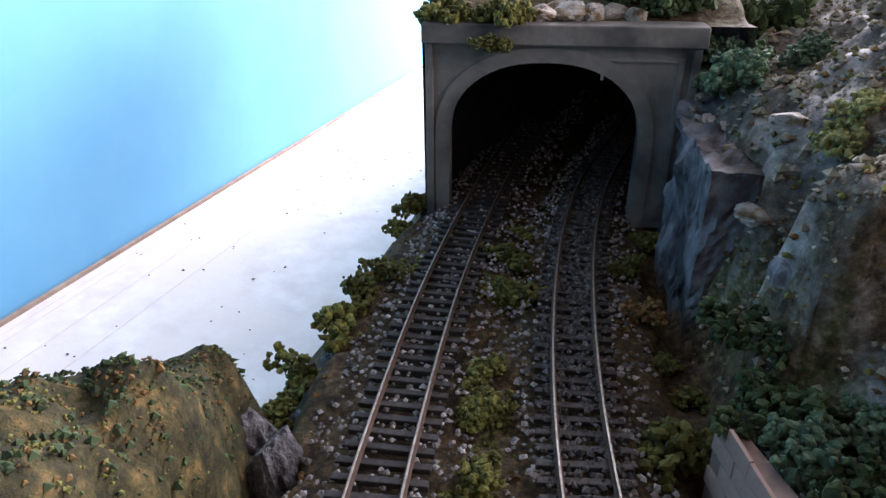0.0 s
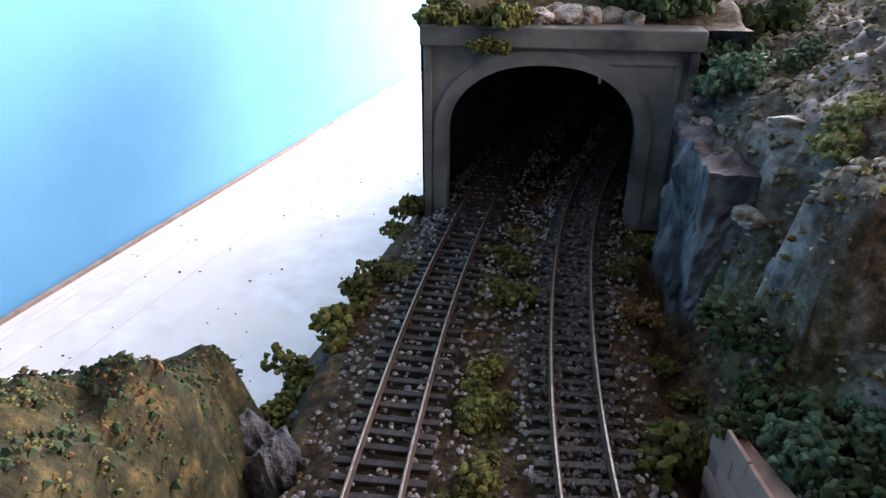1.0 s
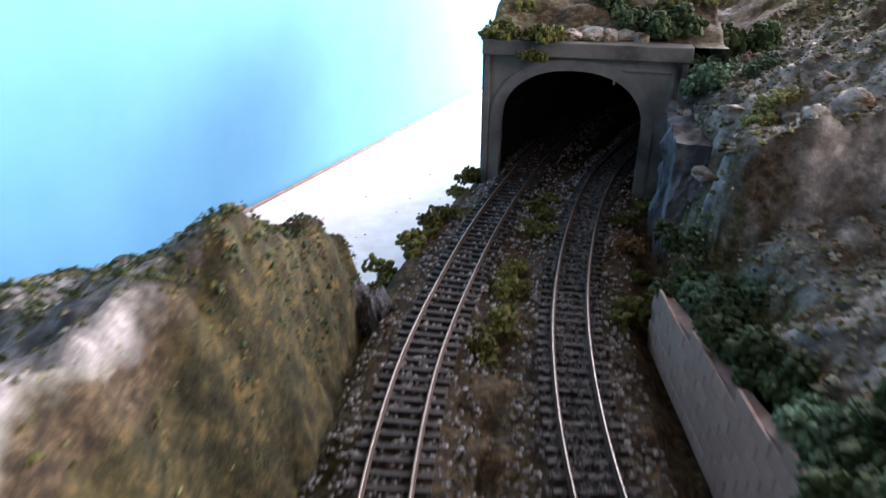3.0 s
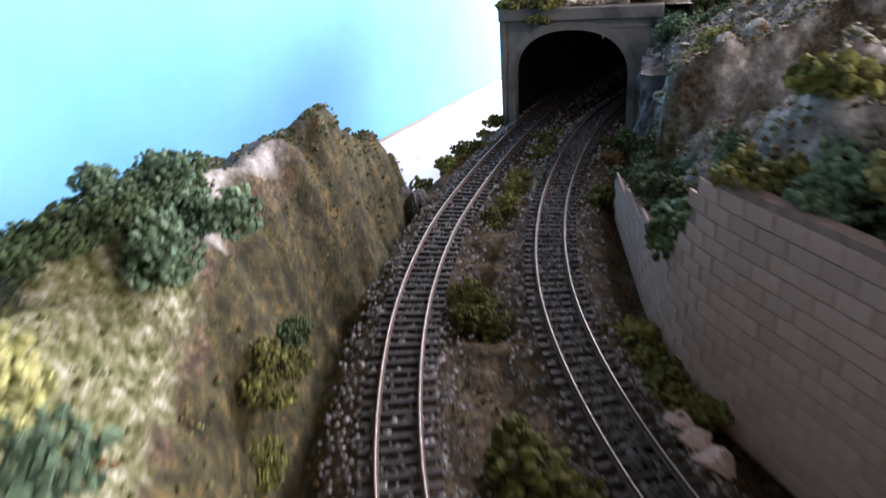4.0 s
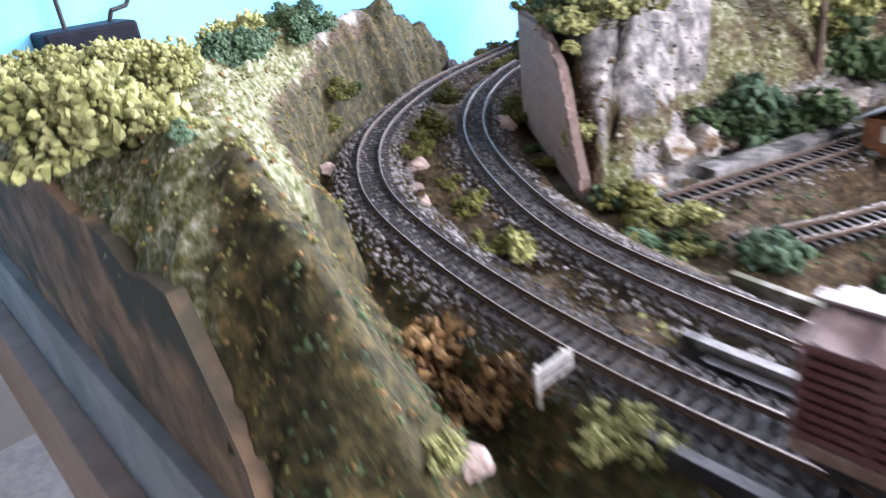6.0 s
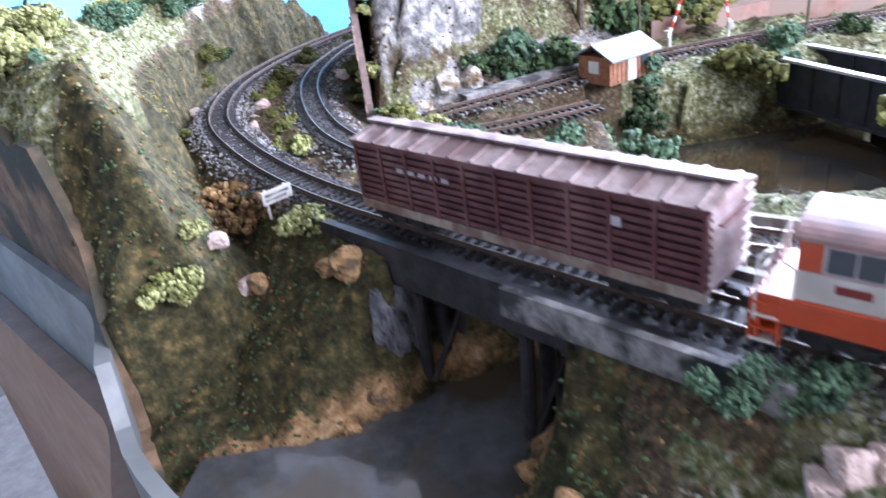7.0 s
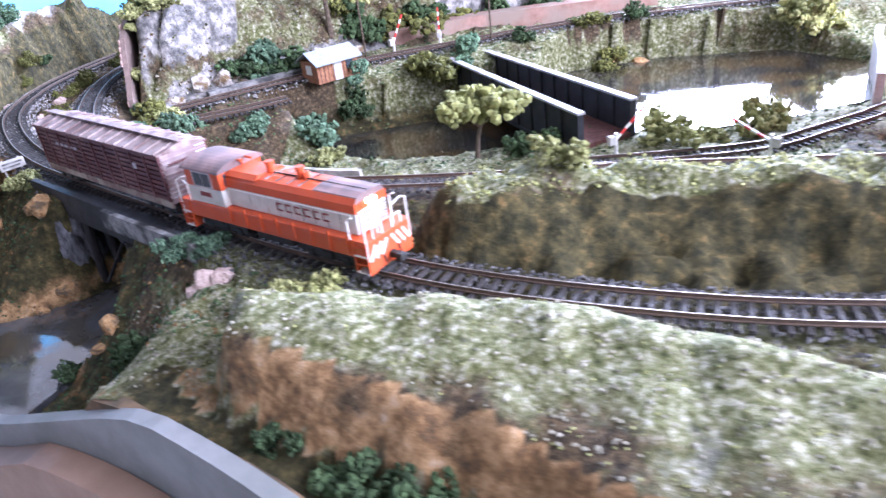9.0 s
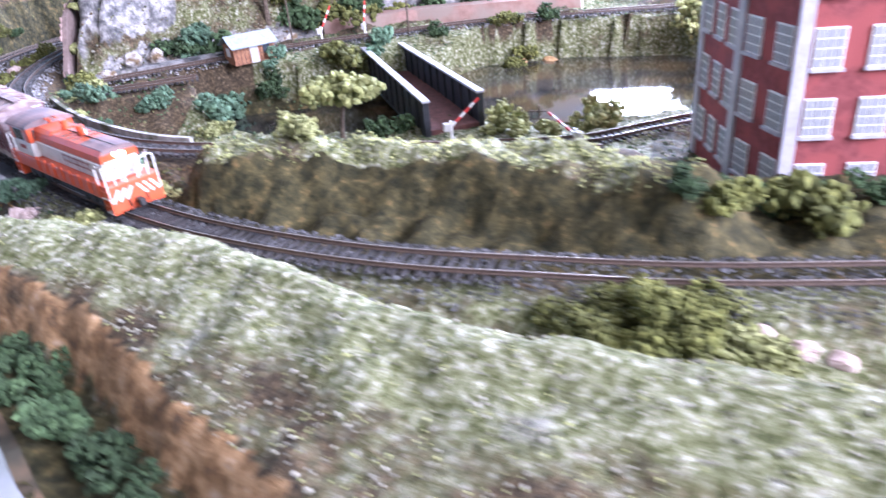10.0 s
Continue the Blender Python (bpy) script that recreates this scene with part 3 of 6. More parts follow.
# the north wall has a window opening
for name, pts, z0, z1 in (("wall_north_lower", ((2.3, -1.06), (2.36, -1.06), (2.36, 3.36), (2.3, 3.36)), FLOOR_Z, 0.22),
                          ("wall_north_upper", ((2.3, -1.06), (2.36, -1.06), (2.36, 3.36), (2.3, 3.36)), 1.48, 1.5),
                          ("wall_north_side", ((2.3, 1.92), (2.36, 1.92), (2.36, 3.36), (2.3, 3.36)), 0.22, 1.48),
                          ("wall_north_pier", ((2.3, -1.06), (2.36, -1.06), (2.36, 0.0), (2.3, 0.0)), 0.22, 1.48),
                          ("wall_east_lower", ((-3.2, 3.3), (2.3, 3.3), (2.3, 3.36), (-3.2, 3.36)), FLOOR_Z, 0.32),
                          ("wall_east_upper", ((-3.2, 3.3), (2.3, 3.3), (2.3, 3.36), (-3.2, 3.36)), 1.48, 1.5),
                          ("wall_east_side", ((-3.2, 3.3), (-0.98, 3.3), (-0.98, 3.36), (-3.2, 3.36)), 0.32, 1.48),
                          ("wall_east_pier", ((0.78, 3.3), (2.3, 3.3), (2.3, 3.36), (0.78, 3.36)), 0.32, 1.48),
                          ("wall_south", ((-3.26, -1.06), (-3.2, -1.06), (-3.2, 3.36), (-3.26, 3.36)), FLOOR_Z, 1.5)):
    slab(name, uv(*pts), z0, z1, "room_paint", "plain painted room wall", "wall")
slab("ceiling", uv((-3.26, -1.06), (2.36, -1.06), (2.36, 3.36), (-3.26, 3.36)), 1.5, 1.55, "room_paint", "plain white ceiling", "ceiling")
floor = slab("floor", uv((-3.26, -1.06), (2.36, -1.06), (2.36, 3.36), (-3.26, 3.36)), FLOOR_Z - 0.05, FLOOR_Z, "grout", "white tiled room floor with dark joints", "floor")

slab("foam_board", uv((-0.65, 0.002), (1.6, 0.002), (1.6, 0.55), (0.35, 0.55), (0.0, 0.34), (-0.65, 0.3)), -0.15, -0.12, "foam",
     "bare white insulation board beside the wall", "board")

for v_ in (0.013, 0.021, 0.05, 0.085):
    slab("board_groove", uv((-0.6, v_), (1.55, v_), (1.55, v_ + 0.0004), (-0.6, v_ + 0.0004)), -0.12, -0.1198, "pale_groove", "fine tan saw line along the white board", "board seam")
# added strip that paints the shadow line along the backdrop's joint
slab("wall_joint", uv((-0.65, 0.0005), (1.6, 0.0005), (1.6, 0.004), (-0.65, 0.004)), -0.12, -0.117, "groove", "thin brown strip painted as the joint's shadow line at the backdrop's foot", "trim")


def ribbon(name, line, mat, a, b, z0, z1, label, category, parent=None, top=None):
    """A strip along a plan line from offset a to b (left positive) and from z0 to z1; top gives the upper edge by place."""
    p, t = even(line, 0.02)
    vs, fs = [], []
    for (x, y), (tx, ty) in zip(p[:, :2], t):
        hi = top(x, y) if top else z1
        for o, z in ((a, z0), (b, z0), (b, hi), (a, hi)):
            vs.append((x - ty * o, y + tx * o, z))
    for i in range(len(p) - 1):
        k = 4 * i
        fs += [(k + j, k + (j + 1) % 4, k + 4 + (j + 1) % 4, k + 4 + j) for j in range(4)]
    fs += [(0, 1, 2, 3), tuple(range(4 * len(p) - 4, 4 * len(p)))[::-1]]
    me = mesh(name, vs, fs, mat)
    ob = put(name, me, parent)
    return ob if parent else tagged(ob, label, category, kind="structure")


def fascia_top(x, y):
    return max(max(-0.092, min(ground_z(x, y + 0.012), -0.045)) + 0.003, float(np.interp(x, (0.37, 0.54), (-0.07, -0.008))))


EDGE = spline(FASCIA, 5)
ribbon("cut_bank", EDGE, "soil_cut", -0.001, 0.006, -0.2, 0, "raw brown earth where the scenery is cut at the table edge", "bank", top=lambda x, y: ground_z(x, y + 0.004) + 0.001)
ribbon("fascia", EDGE, "grey_paint", -0.008, 0.0, -0.32, 0, "grey painted fascia board along the table edge", "fascia", top=fascia_top)
ribbon("table_rail", EDGE, "brown_wood", -0.024, -0.0085, -0.3, -0.118, "brown wooden rail round the table edge", "table edge", top=lambda x, y: float(np.interp(x, (0.3, 0.46), (-0.118, -0.05))))
ribbon("table_skirt", EDGE, "brown_wood", 0.03, 0.05, FLOOR_Z, -0.3, "brown panel closing the table's underside", "table side")

for name, pts, z in (("creek_water", STREAM, WATER_Z - 0.001), ("west_pond_water", POND_W, WATER_Z), ("east_pond_water", POND_E, POND_Z)):
    c = np.mean(pts, 0)
    g = [((x - c[0]) * 1.12 + c[0], (y - c[1]) * 1.12 + c[1]) for x, y in pts]
    if name == "creek_water":
        g = [(x, y) for x, y in pts if y > -0.47] + [(0.37, -0.5), (0.33, -0.487), (0.29, -0.468), (0.225, -0.434)]
        g = sorted(g, key=lambda q: math.atan2(q[1] + 0.39, q[0] - 0.34))
    n = len(g)
    tagged(new(name, mesh(name, [(x, y, z) for x, y in g] + [(x, y, z - 0.02) for x, y in g],
                          [tuple(range(n)), tuple(range(n, 2 * n))[::-1]] + [(i, (i + 1) % n, n + (i + 1) % n, n + i) for i in range(n)], "creek" if name == "creek_water" else "water")),
           "still glossy resin water over a dark bed", "water", kind="structure")

# ---- tracks ----
GAUGE = 0.0165


def tie_mesh(name, w=0.03, d=0.0027, h=0.0022):
    bm = boxes((-d / 2, -w / 2, -h, d / 2, w / 2, 0), bevel=0.0003)
    me = bpy.data.meshes.new(name)
    bm.to_mesh(me)
    bm.free()
    me.materials.append(M["tie"])
    return me


TIE = tie_mesh("tie")


def rail_mesh(line, off, z):
    """A rail: a broad foot, a thin web and a bright rounded head."""
    p, t = even(line, 0.006)
    prof = [(-0.0011, -0.0025), (0.0011, -0.0025), (0.0011, -0.0021), (0.0004, -0.0018), (0.0004, -0.0007), (0.0004, -0.0005), (0.0004, -0.00012), (0.00025, 0),
            (-0.00025, 0), (-0.0004, -0.00012), (-0.0004, -0.0005), (-0.0004, -0.0007), (-0.0004, -0.0018), (-0.0011, -0.0021)]
    k = len(prof)
    vs = [(x - ty * (off + o), y + tx * (off + o), z + h) for (x, y), (tx, ty) in zip(p[:, :2], t) for o, h in prof]
    fs = [(k * i + j, k * i + (j + 1) % k, k * i + k + (j + 1) % k, k * i + k + j) for i in range(len(p) - 1) for j in range(k)]
    me = mesh("rail", vs, fs, "railweb")
    me.materials.append(M["rail"])
    me.polygons.foreach_set("material_index", [1 if 6 <= i % k <= 8 else 0 for i in range(len(fs))])
    return me


def track(name, line, z, label, spacing=0.0069, limit=300):
    ob = thing(name, Matrix.Translation((0, 0, 0)), label, "railway track", "railway tracks")
    put("rail", rail_mesh(line, GAUGE / 2, z), ob)
    put("rail", rail_mesh(line, -GAUGE / 2, z), ob)
    p, t = even(line, spacing)
    for (x, y), (tx, ty) in list(zip(p[:, :2], t))[:limit]:
        put("tie", TIE, ob, Matrix.LocRotScale((x + random.uniform(-3e-4, 3e-4), y, z - 0.0026), Euler((0, 0, math.atan2(ty, tx) + random.uniform(-0.03, 0.03))), None))
    return ob


track("main_track", LINE_L, 0, "outer main track with worn bright rails on dark ties")
track("inner_track", LINE_R, 0, "inner curving track with bright rails in dark cinder ballast")
track("far_track", LINE_F, -0.014, "straight track behind the creek with pale ballast")
track("timber_siding", LINE_S, -0.012, "short siding on open dark timbers ending by the bank", 0.006)
track("low_track", LINE_Q, -0.058, "low track in pale ballast past the pond")


def scatter_stones(name, line, z, half, count, mat, label, size=(0.0007, 0.0017), lift=0.0, skip=None):
    """Loose stones along a line, real small lumps in one mesh."""
    p, t = even(line, 0.004)
    rng = np.random.default_rng(len(name) * 7 + count)
    base = np.array([(1, 0, 0), (-1, 0, 0), (0, 1, 0), (0, -1, 0), (0, 0, 1), (0, 0, -1)], float)
    tri = [(0, 2, 4), (2, 1, 4), (1, 3, 4), (3, 0, 4), (2, 0, 5), (1, 2, 5), (3, 1, 5), (0, 3, 5)]
    vs, fs = [], []
    k = rng.integers(0, len(p), count)
    o = rng.uniform(-half, half, count)
    for i, off in zip(k, o):
        x, y = p[i, 0] - t[i, 1] * off + rng.uniform(-0.002, 0.002), p[i, 1] + t[i, 0] * off + rng.uniform(-0.002, 0.002)
        a = abs(off)
        if skip and skip(x, y, a):
            continue
        zz = z - max(0.0, a - 0.017) * 0.55
        s = rng.uniform(*size)
        b = base * s * rng.uniform(0.6, 1.25, (6, 1))
        q = rng.uniform(0, 6.3)
        c, n_ = math.cos(q), math.sin(q)
        at = len(vs)
        vs += [(x + v[0] * c - v[1] * n_, y + v[0] * n_ + v[1] * c, zz + v[2] * 0.8) for v in b]
        fs += [(at + f[0], at + f[1], at + f[2]) for f in tri]
    return tagged(new(name, mesh(name, vs, fs, mat)), label, "ballast", kind="stuff")


def island_tint(mat, low=0.35, high=1.75):
    """Varies loose joined pieces one by one."""
    n, l = nodes(M[mat])
    p = n["Principled BSDF"]
    src = p.inputs["Base Color"].links[0].from_socket
    g = n.new("ShaderNodeNewGeometry")
    mr = n.new("ShaderNodeMapRange")
    mr.inputs["To Min"].default_value, mr.inputs["To Max"].default_value = low, high
    l.new(g.outputs["Random Per Island"], mr.inputs["Value"])
    hsv = n.new("ShaderNodeHueSaturation")
    l.new(mr.outputs["Result"], hsv.inputs["Value"])
    l.new(src, hsv.inputs["Color"])
    l.new(hsv.outputs["Color"], p.inputs["Base Color"])


island_tint("ballast")
island_tint("ballast_dark")
over_creek = lambda x, y, a: 0.29 < x < 0.47 and abs(y + 0.345) < 0.05 and a > 0.014
south_leg = lambda x, y: x > 0.16 and y < -0.15
scatter_stones("main_ballast", LINE_L, -0.0038, 0.03, 17000, "ballast", "grey crushed stone ballast round the outer track", skip=lambda x, y, a: south_leg(x, y))
scatter_stones("main_cinders", LINE_L, -0.0036, 0.03, 15000, "ballast_dark", "dark cinder ballast along the outer track's south leg", skip=lambda x, y, a: over_creek(x, y, a) or not south_leg(x, y))
scatter_stones("inner_ballast", LINE_R, -0.0028, 0.0125, 13000, "ballast_dark", "black cinder ballast between the inner rails")
scatter_stones("inner_shoulder_ballast", LINE_R, -0.0048, 0.03, 13000, "ballast", "grey crushed stone beside the inner track", skip=lambda x, y, a: a < 0.0125 or (x > 0.3 and y < -0.2))
scatter_stones("far_ballast", LINE_F, -0.018, 0.024, 5000, "ballast", "grey ballast under the far track")
scatter_stones("low_ballast", LINE_Q, -0.062, 0.05, 6000, "ballast", "pale ballast under the low track")

# ---- tunnel portal ----
PU = Vector((0.983, -0.181, 0))
PORTAL = Matrix((PU.to_4d(), Vector((0.181, 0.983, 0, 0)), Vector((0, 0, 1, 0)), Vector((0, 0, 0, 1)))).transposed()
PORTAL[0][3], PORTAL[1][3], PORTAL[2][3] = 0.013, 0.522, 0.0


def arch_points(n=28, grow=0.0):
    """The opening's outline: straight sides, then a flattened arch."""
    x0, x1, spring, apex = 0.0118 - grow, 0.1118 + grow, 0.036, 0.0772 + grow
    c, r = (x0 + x1) / 2, (x1 - x0) / 2
    pts = [(x0, -0.012)]
    for i in range(n + 1):
        a = math.pi * (1 - i / n)
        e = 0.88
        ca, sa = math.cos(a), math.sin(a)
        pts.append((c + r * math.copysign(abs(ca) ** e, ca), spring + (apex - spring) * abs(sa) ** e))
    pts.append((x1, -0.012))
    return pts


def portal():
    ob = thing("tunnel_portal", PORTAL, "dark grey plaster tunnel portal with a wide arch", "tunnel portal")
    ar = arch_points()
    w, top = 0.1365, 0.086

    def plate(inner, outer, y0, y1):
        """A plate between two outlines of equal count."""
        n = len(inner)
        vs = [(x, y0, z) for x, z in inner] + [(x, y0, z) for x, z in outer] + [(x, y1, z) for x, z in inner] + [(x, y1, z) for x, z in outer]
        fs = []
        for i in range(n - 1):
            fs += [(i, i + 1, n + i + 1, n + i), (2 * n + i, 3 * n + i, 3 * n + i + 1, 2 * n + i + 1), (i, 2 * n + i, 2 * n + i + 1, i + 1), (n + i, n + i + 1, 3 * n + i + 1, 3 * n + i)]
        fs += [(0, n, 3 * n, 2 * n), (n - 1, 3 * n - 1, 4 * n - 1, 2 * n - 1)]
        return vs, fs

    outer = []
    for x, z in ar:  # push each outline point out to the plate's rim
        if z <= 0.036:
            outer.append((0 if x < 0.06 else w, z))
        else:
            t = (z - 0.036) / (0.0772 - 0.036)
            outer.append((max(0, min(w, 0.0618 + (x - 0.0618) * 1.62)) if t > 0.75 else (0 if x < 0.06 else w), top if t > 0.75 else 0.036 + (top - 0.036) * t / 0.75))
    vs, fs = plate(ar, outer, 0, 0.012)
    put("face", mesh("face", vs, fs, "portal"), ob)
    big = arch_points(grow=0.0075)
    ring = [(x, z) for x, z in big]
    ring[0], ring[-1] = (0.0118 - 0.0075, -0.012), (0.1118 + 0.0075, -0.012)
    vs, fs = plate(ar, ring, -0.0012, 0.0005)
    put("arch_ring", mesh("arch_ring", vs, fs, "portal"), ob)
    part("cap_beam", boxes((-0.0022, -0.004, 0.086, 0.1388, 0.014, 0.0962), bevel=0.0008), "portal", ob)
    part("pilaster", boxes((-0.0006, -0.002, -0.012, 0.0035, 0.0005, 0.086), bevel=0.0005), "portal", ob)
    part("pilaster", boxes((0.1328, -0.002, -0.012, 0.137, 0.0005, 0.086), bevel=0.0005), "portal", ob)
    part("side_panel", boxes((0.1265, -0.0012, 0.004, 0.1295, 0.0004, 0.0795), (0.089, -0.0012, 0.0785, 0.1295, 0.0004, 0.0805), (0.089, -0.0012, 0.069, 0.0905, 0.0004, 0.0785), bevel=0.0003), "portal", ob)
    # the bore behind the portal
    n = len(ar)
    rng = random.Random(4)
    vs, fs = [], []
    rows = 26
    for k in range(rows):
        d = 0.011 + k * 0.02
        sway = 0.22 * (d - 0.011) + 0.55 * (d - 0.011) ** 2
        for i, (x, z) in enumerate(arch_points(grow=0.003 if k == 0 else 0.012)):
            j = 0.004 if k else 0
            vs.append((x + sway + rng.uniform(-j, j), d, z + rng.uniform(-j, j) if z > 0 else -0.19))
    fs = [(k * n + i, k * n + i + 1, k * n + n + i + 1, k * n + n + i) for k in range(rows - 1) for i in range(n - 1)]
    fs.append(tuple(range((rows - 1) * n, rows * n)))
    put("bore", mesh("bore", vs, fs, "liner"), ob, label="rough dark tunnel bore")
    return ob


portal()


def mountain_cap():
    """Land over the bore: a shell from the portal's back up the slope."""
    nx, ny = 60, 70
    vs, fs = [], []
    for j in range(ny):
        for i in range(nx):
            s, d = -0.003 + 0.165 * i / (nx - 1), 0.0 + 0.5 * j / (ny - 1)
            p = PORTAL @ Vector((s, d + 0.004, 0))
            n1 = float(rough2(np.array([p.x]), np.array([p.y]), 40, 3)[0])
            h = 0.0955 + 0.28 * max(0, d - 0.012) ** 0.9 + 0.008 * n1 * min(1, d * 20)
            if i in (0, nx - 1) and j:
                h = -0.1
            vs.append((p.x, p.y, h))
    fs = [(j * nx + i, j * nx + i + 1, j * nx + nx + i + 1, j * nx + nx + i) for j in range(ny - 1) for i in range(nx - 1)]
    me = mesh("mountain_over_tunnel", vs, fs, "ground", True)
    for name, v in (("turf", 0.42), ("mud_shade", 0.25), ("pale", 0.36), ("clay", 0.1)):
        at = me.attributes.new(name, "FLOAT", "POINT")
        at.data.foreach_set("value", [v] * len(vs))
    return tagged(new("mountain_over_tunnel", me), "shrubby rock slope over the tunnel", "mountain", kind="structure")


mountain_cap()

# ---- retaining wall ----
WALL_LINE = spline([(0.093, 0.315), (0.094, 0.25), (0.095, 0.19), (0.099, 0.13), (0.129, 0.06), (0.156, 0.0), (0.189, -0.073)], 8)


def wall_top(s, total):
    """Height of the wall's crown along its length: a low far panel, a tall one, then a fall to nothing at the near end."""
    at = (0.0, 0.11, 0.17, 0.178, 0.19, 0.275, 0.32, 0.352, 0.365, 0.385, 0.41)
    return float(np.interp(s, at, (0.012, 0.028, 0.041, 0.044, 0.081, 0.081, 0.07, 0.058, 0.045, 0.016, -0.008)))


# ---- foliage, rocks and trees ----
ICO_V, ICO_F = [], []
_b = bmesh.new()
bmesh.ops.create_icosphere(_b, subdivisions=1, radius=1)
_b.verts.ensure_lookup_table()
ICO_V = np.array([v.co[:] for v in _b.verts])
ICO_F = [tuple(v.index for v in f.verts) for f in _b.faces]
_b.free()


def foliage_mesh(name, mat, seed, lobes=7, clumps=420, flat=0.75, grain=1.0):
    """Foam foliage of unit radius: ragged small clumps gathered round a few lobes, with gaps between."""
    rng = np.random.default_rng(seed)
    cen = rng.normal(0, 0.42, (lobes, 3)) * (1, 1, 0.55) + (0, 0, 0.45)
    vs, fs = [], []
    for _ in range(clumps):
        c = cen[rng.integers(lobes)]
        d = rng.normal(0, 1, 3)
        d /= np.linalg.norm(d)
        p = c + d * rng.uniform(0.2, 0.44)
        p[2] = max(p[2], 0.02) * flat + 0.02
        r = rng.uniform(0.045, 0.125) * grain
        v = ICO_V * r * rng.uniform(0.55, 1.45, (len(ICO_V), 1)) * rng.uniform(0.7, 1.3, 3) + p
        at = len(vs)
        vs += v.tolist()
        fs += [tuple(at + i for i in f) for f in ICO_F]
    return mesh(name, vs, fs, mat)


KINDS = {"olive": ("leaf_olive", "olive-green foam bush beside the track"), "lime": ("leaf_lime", "bright yellow-green foam bush on the turf"),
         "dark": ("leaf_dark", "dark green foam bush on the slope"), "blue": ("leaf_blue", "blue-green foam bush on the bank"),
         "rust": ("leaf_rust", "rusty brown dry foam shrub on the bank")}
FOLIAGE = {k: [foliage_mesh("bush", m, 10 * i + j, 7 + j, 350) for j in range(4)] for i, (k, (m, _)) in enumerate(KINDS.items())}
FINE = {k: [foliage_mesh("bush", m, 200 + 10 * i + j, 9 + j, 1500, 0.75, 0.55) for j in range(2)] for i, (k, (m, _)) in enumerate(KINDS.items())}
for _k in ("straw", "leaf_olive", "leaf_lime", "leaf_dark", "leaf_blue", "leaf_rust"):
    island_tint(_k, 0.6, 1.35)


def bush(kind, x, y, r, z=None):
    rng = random.Random(int(abs(x) * 1e4) * 31 + int(abs(y) * 1e4))
    z = ground_z(x, y) - 0.08 * r if z is None else z
    z = max(z, WATER_Z)
    m = Matrix.LocRotScale((x, y, z), Euler((rng.uniform(-0.15, 0.15), rng.uniform(-0.15, 0.15), rng.uniform(0, 6.28))), (r * 1.18, r * rng.uniform(1.0, 1.25), r * rng.uniform(1.0, 1.3)))
    near = r > 0.011 and ((x < 0.02 and y < 0.2) or (x > 0.9 and y < -0.45) or (0.53 < x < 0.6 and -0.5 < y < -0.4) or (0.45 < x < 0.52 and y < -0.41))
    return tagged(put("bush", rng.choice(FINE[kind] if near else FOLIAGE[kind]), None, m), KINDS[kind][1], "bush", kind + " bushes")


def plant(kind, spots):
    for x, y, r in spots:
        clear = min(abs(float(side_of(p[::4], np.array([x]), np.array([y]))[0])) for p in (LINE_L, LINE_R)) - 0.0135
        r = min(r * 1.12, clear / 0.85)
        if r > 0.004 and float(side_of(FASCIA, np.array([x]), np.array([y]))[0]) > 0.004:
            bush(kind, x, y, r)


plant("olive", [(0.047, 0.424, 0.0096), (0.054, 0.454, 0.0097), (0.03, 0.37, 0.0081), (0.031, 0.346, 0.0075), (0.021, 0.312, 0.0095), (0.063, 0.486, 0.0053), (0.102, 0.442, 0.0088), (0.125, 0.481, 0.0075), (0.104, 0.38, 0.0068), (0.108, 0.363, 0.0076), (0.133, 0.507, 0.0064), (0.008, 0.165, 0.0154), (0.033, 0.044, 0.0148), (0.012, 0.291, 0.009), (0.022, 0.345, 0.0085), (0.039, 0.428, 0.0095), (0.102, 0.149, 0.0235), (0.086, 0.324, 0.0138), (0.052, -0.001, 0.0093), (0.15, -0.004, 0.0097), (-0.059, 0.054, 0.0104), (0.101, -0.082, 0.0073), (0.034, -0.12, 0.0071), (0.123, -0.108, 0.0145), (-0.062, 0.068, 0.0139), (0.163, -0.155, 0.0098)])
plant("olive", [(0.03, 0.062, 0.0167), (0.004, 0.18, 0.0193), (0.187, -0.362, 0.0122), (0.334, -0.324, 0.0131), (0.506, 0.086, 0.0324), (0.219, -0.076, 0.0195), (0.707, 0.244, 0.0198), (-0.011, 0.191, 0.0219), (0.95, -0.52, 0.046), (0.97, -0.436, 0.0161), (1.016, -0.39, 0.0256), (0.913, -0.524, 0.0191), (0.421, 0.253, 0.0335), (0.509, 0.328, 0.0307), (0.733, 0.247, 0.0211), (0.139, 0.126, 0.0155)])
plant("rust", [(0.099, 0.403, 0.0085), (0.19, -0.277, 0.017), (0.154, -0.253, 0.0232), (0.713, 0.394, 0.0265)])
plant("dark", [(0.136, 0.009, 0.0067), (-0.067, 0.107, 0.0099), (0.132, 0.036, 0.008), (-0.098, 0.061, 0.0134), (-0.094, 0.101, 0.0119), (-0.102, 0.04, 0.0114), (0.029, -0.31, 0.0149), (0.464, -0.476, 0.0141), (0.377, -0.454, 0.0082), (0.654, -0.112, 0.0167), (0.329, 0.079, 0.0258), (0.268, 0.056, 0.0219), (0.446, -0.464, 0.0158), (0.62, 0.188, 0.0152), (0.768, 0.265, 0.0156), (0.95, -0.441, 0.0101), (0.556, 0.372, 0.0269), (0.456, 0.292, 0.0342), (0.377, 0.225, 0.0371), (0.625, 0.395, 0.0361), (0.277, 0.067, 0.0244), (0.413, 0.051, 0.0236), (0.121, 0.329, 0.01), (0.125, 0.32, 0.016), (0.116, 0.342, 0.0113), (0.205, 0.552, 0.0208), (0.196, 0.62, 0.0167)])
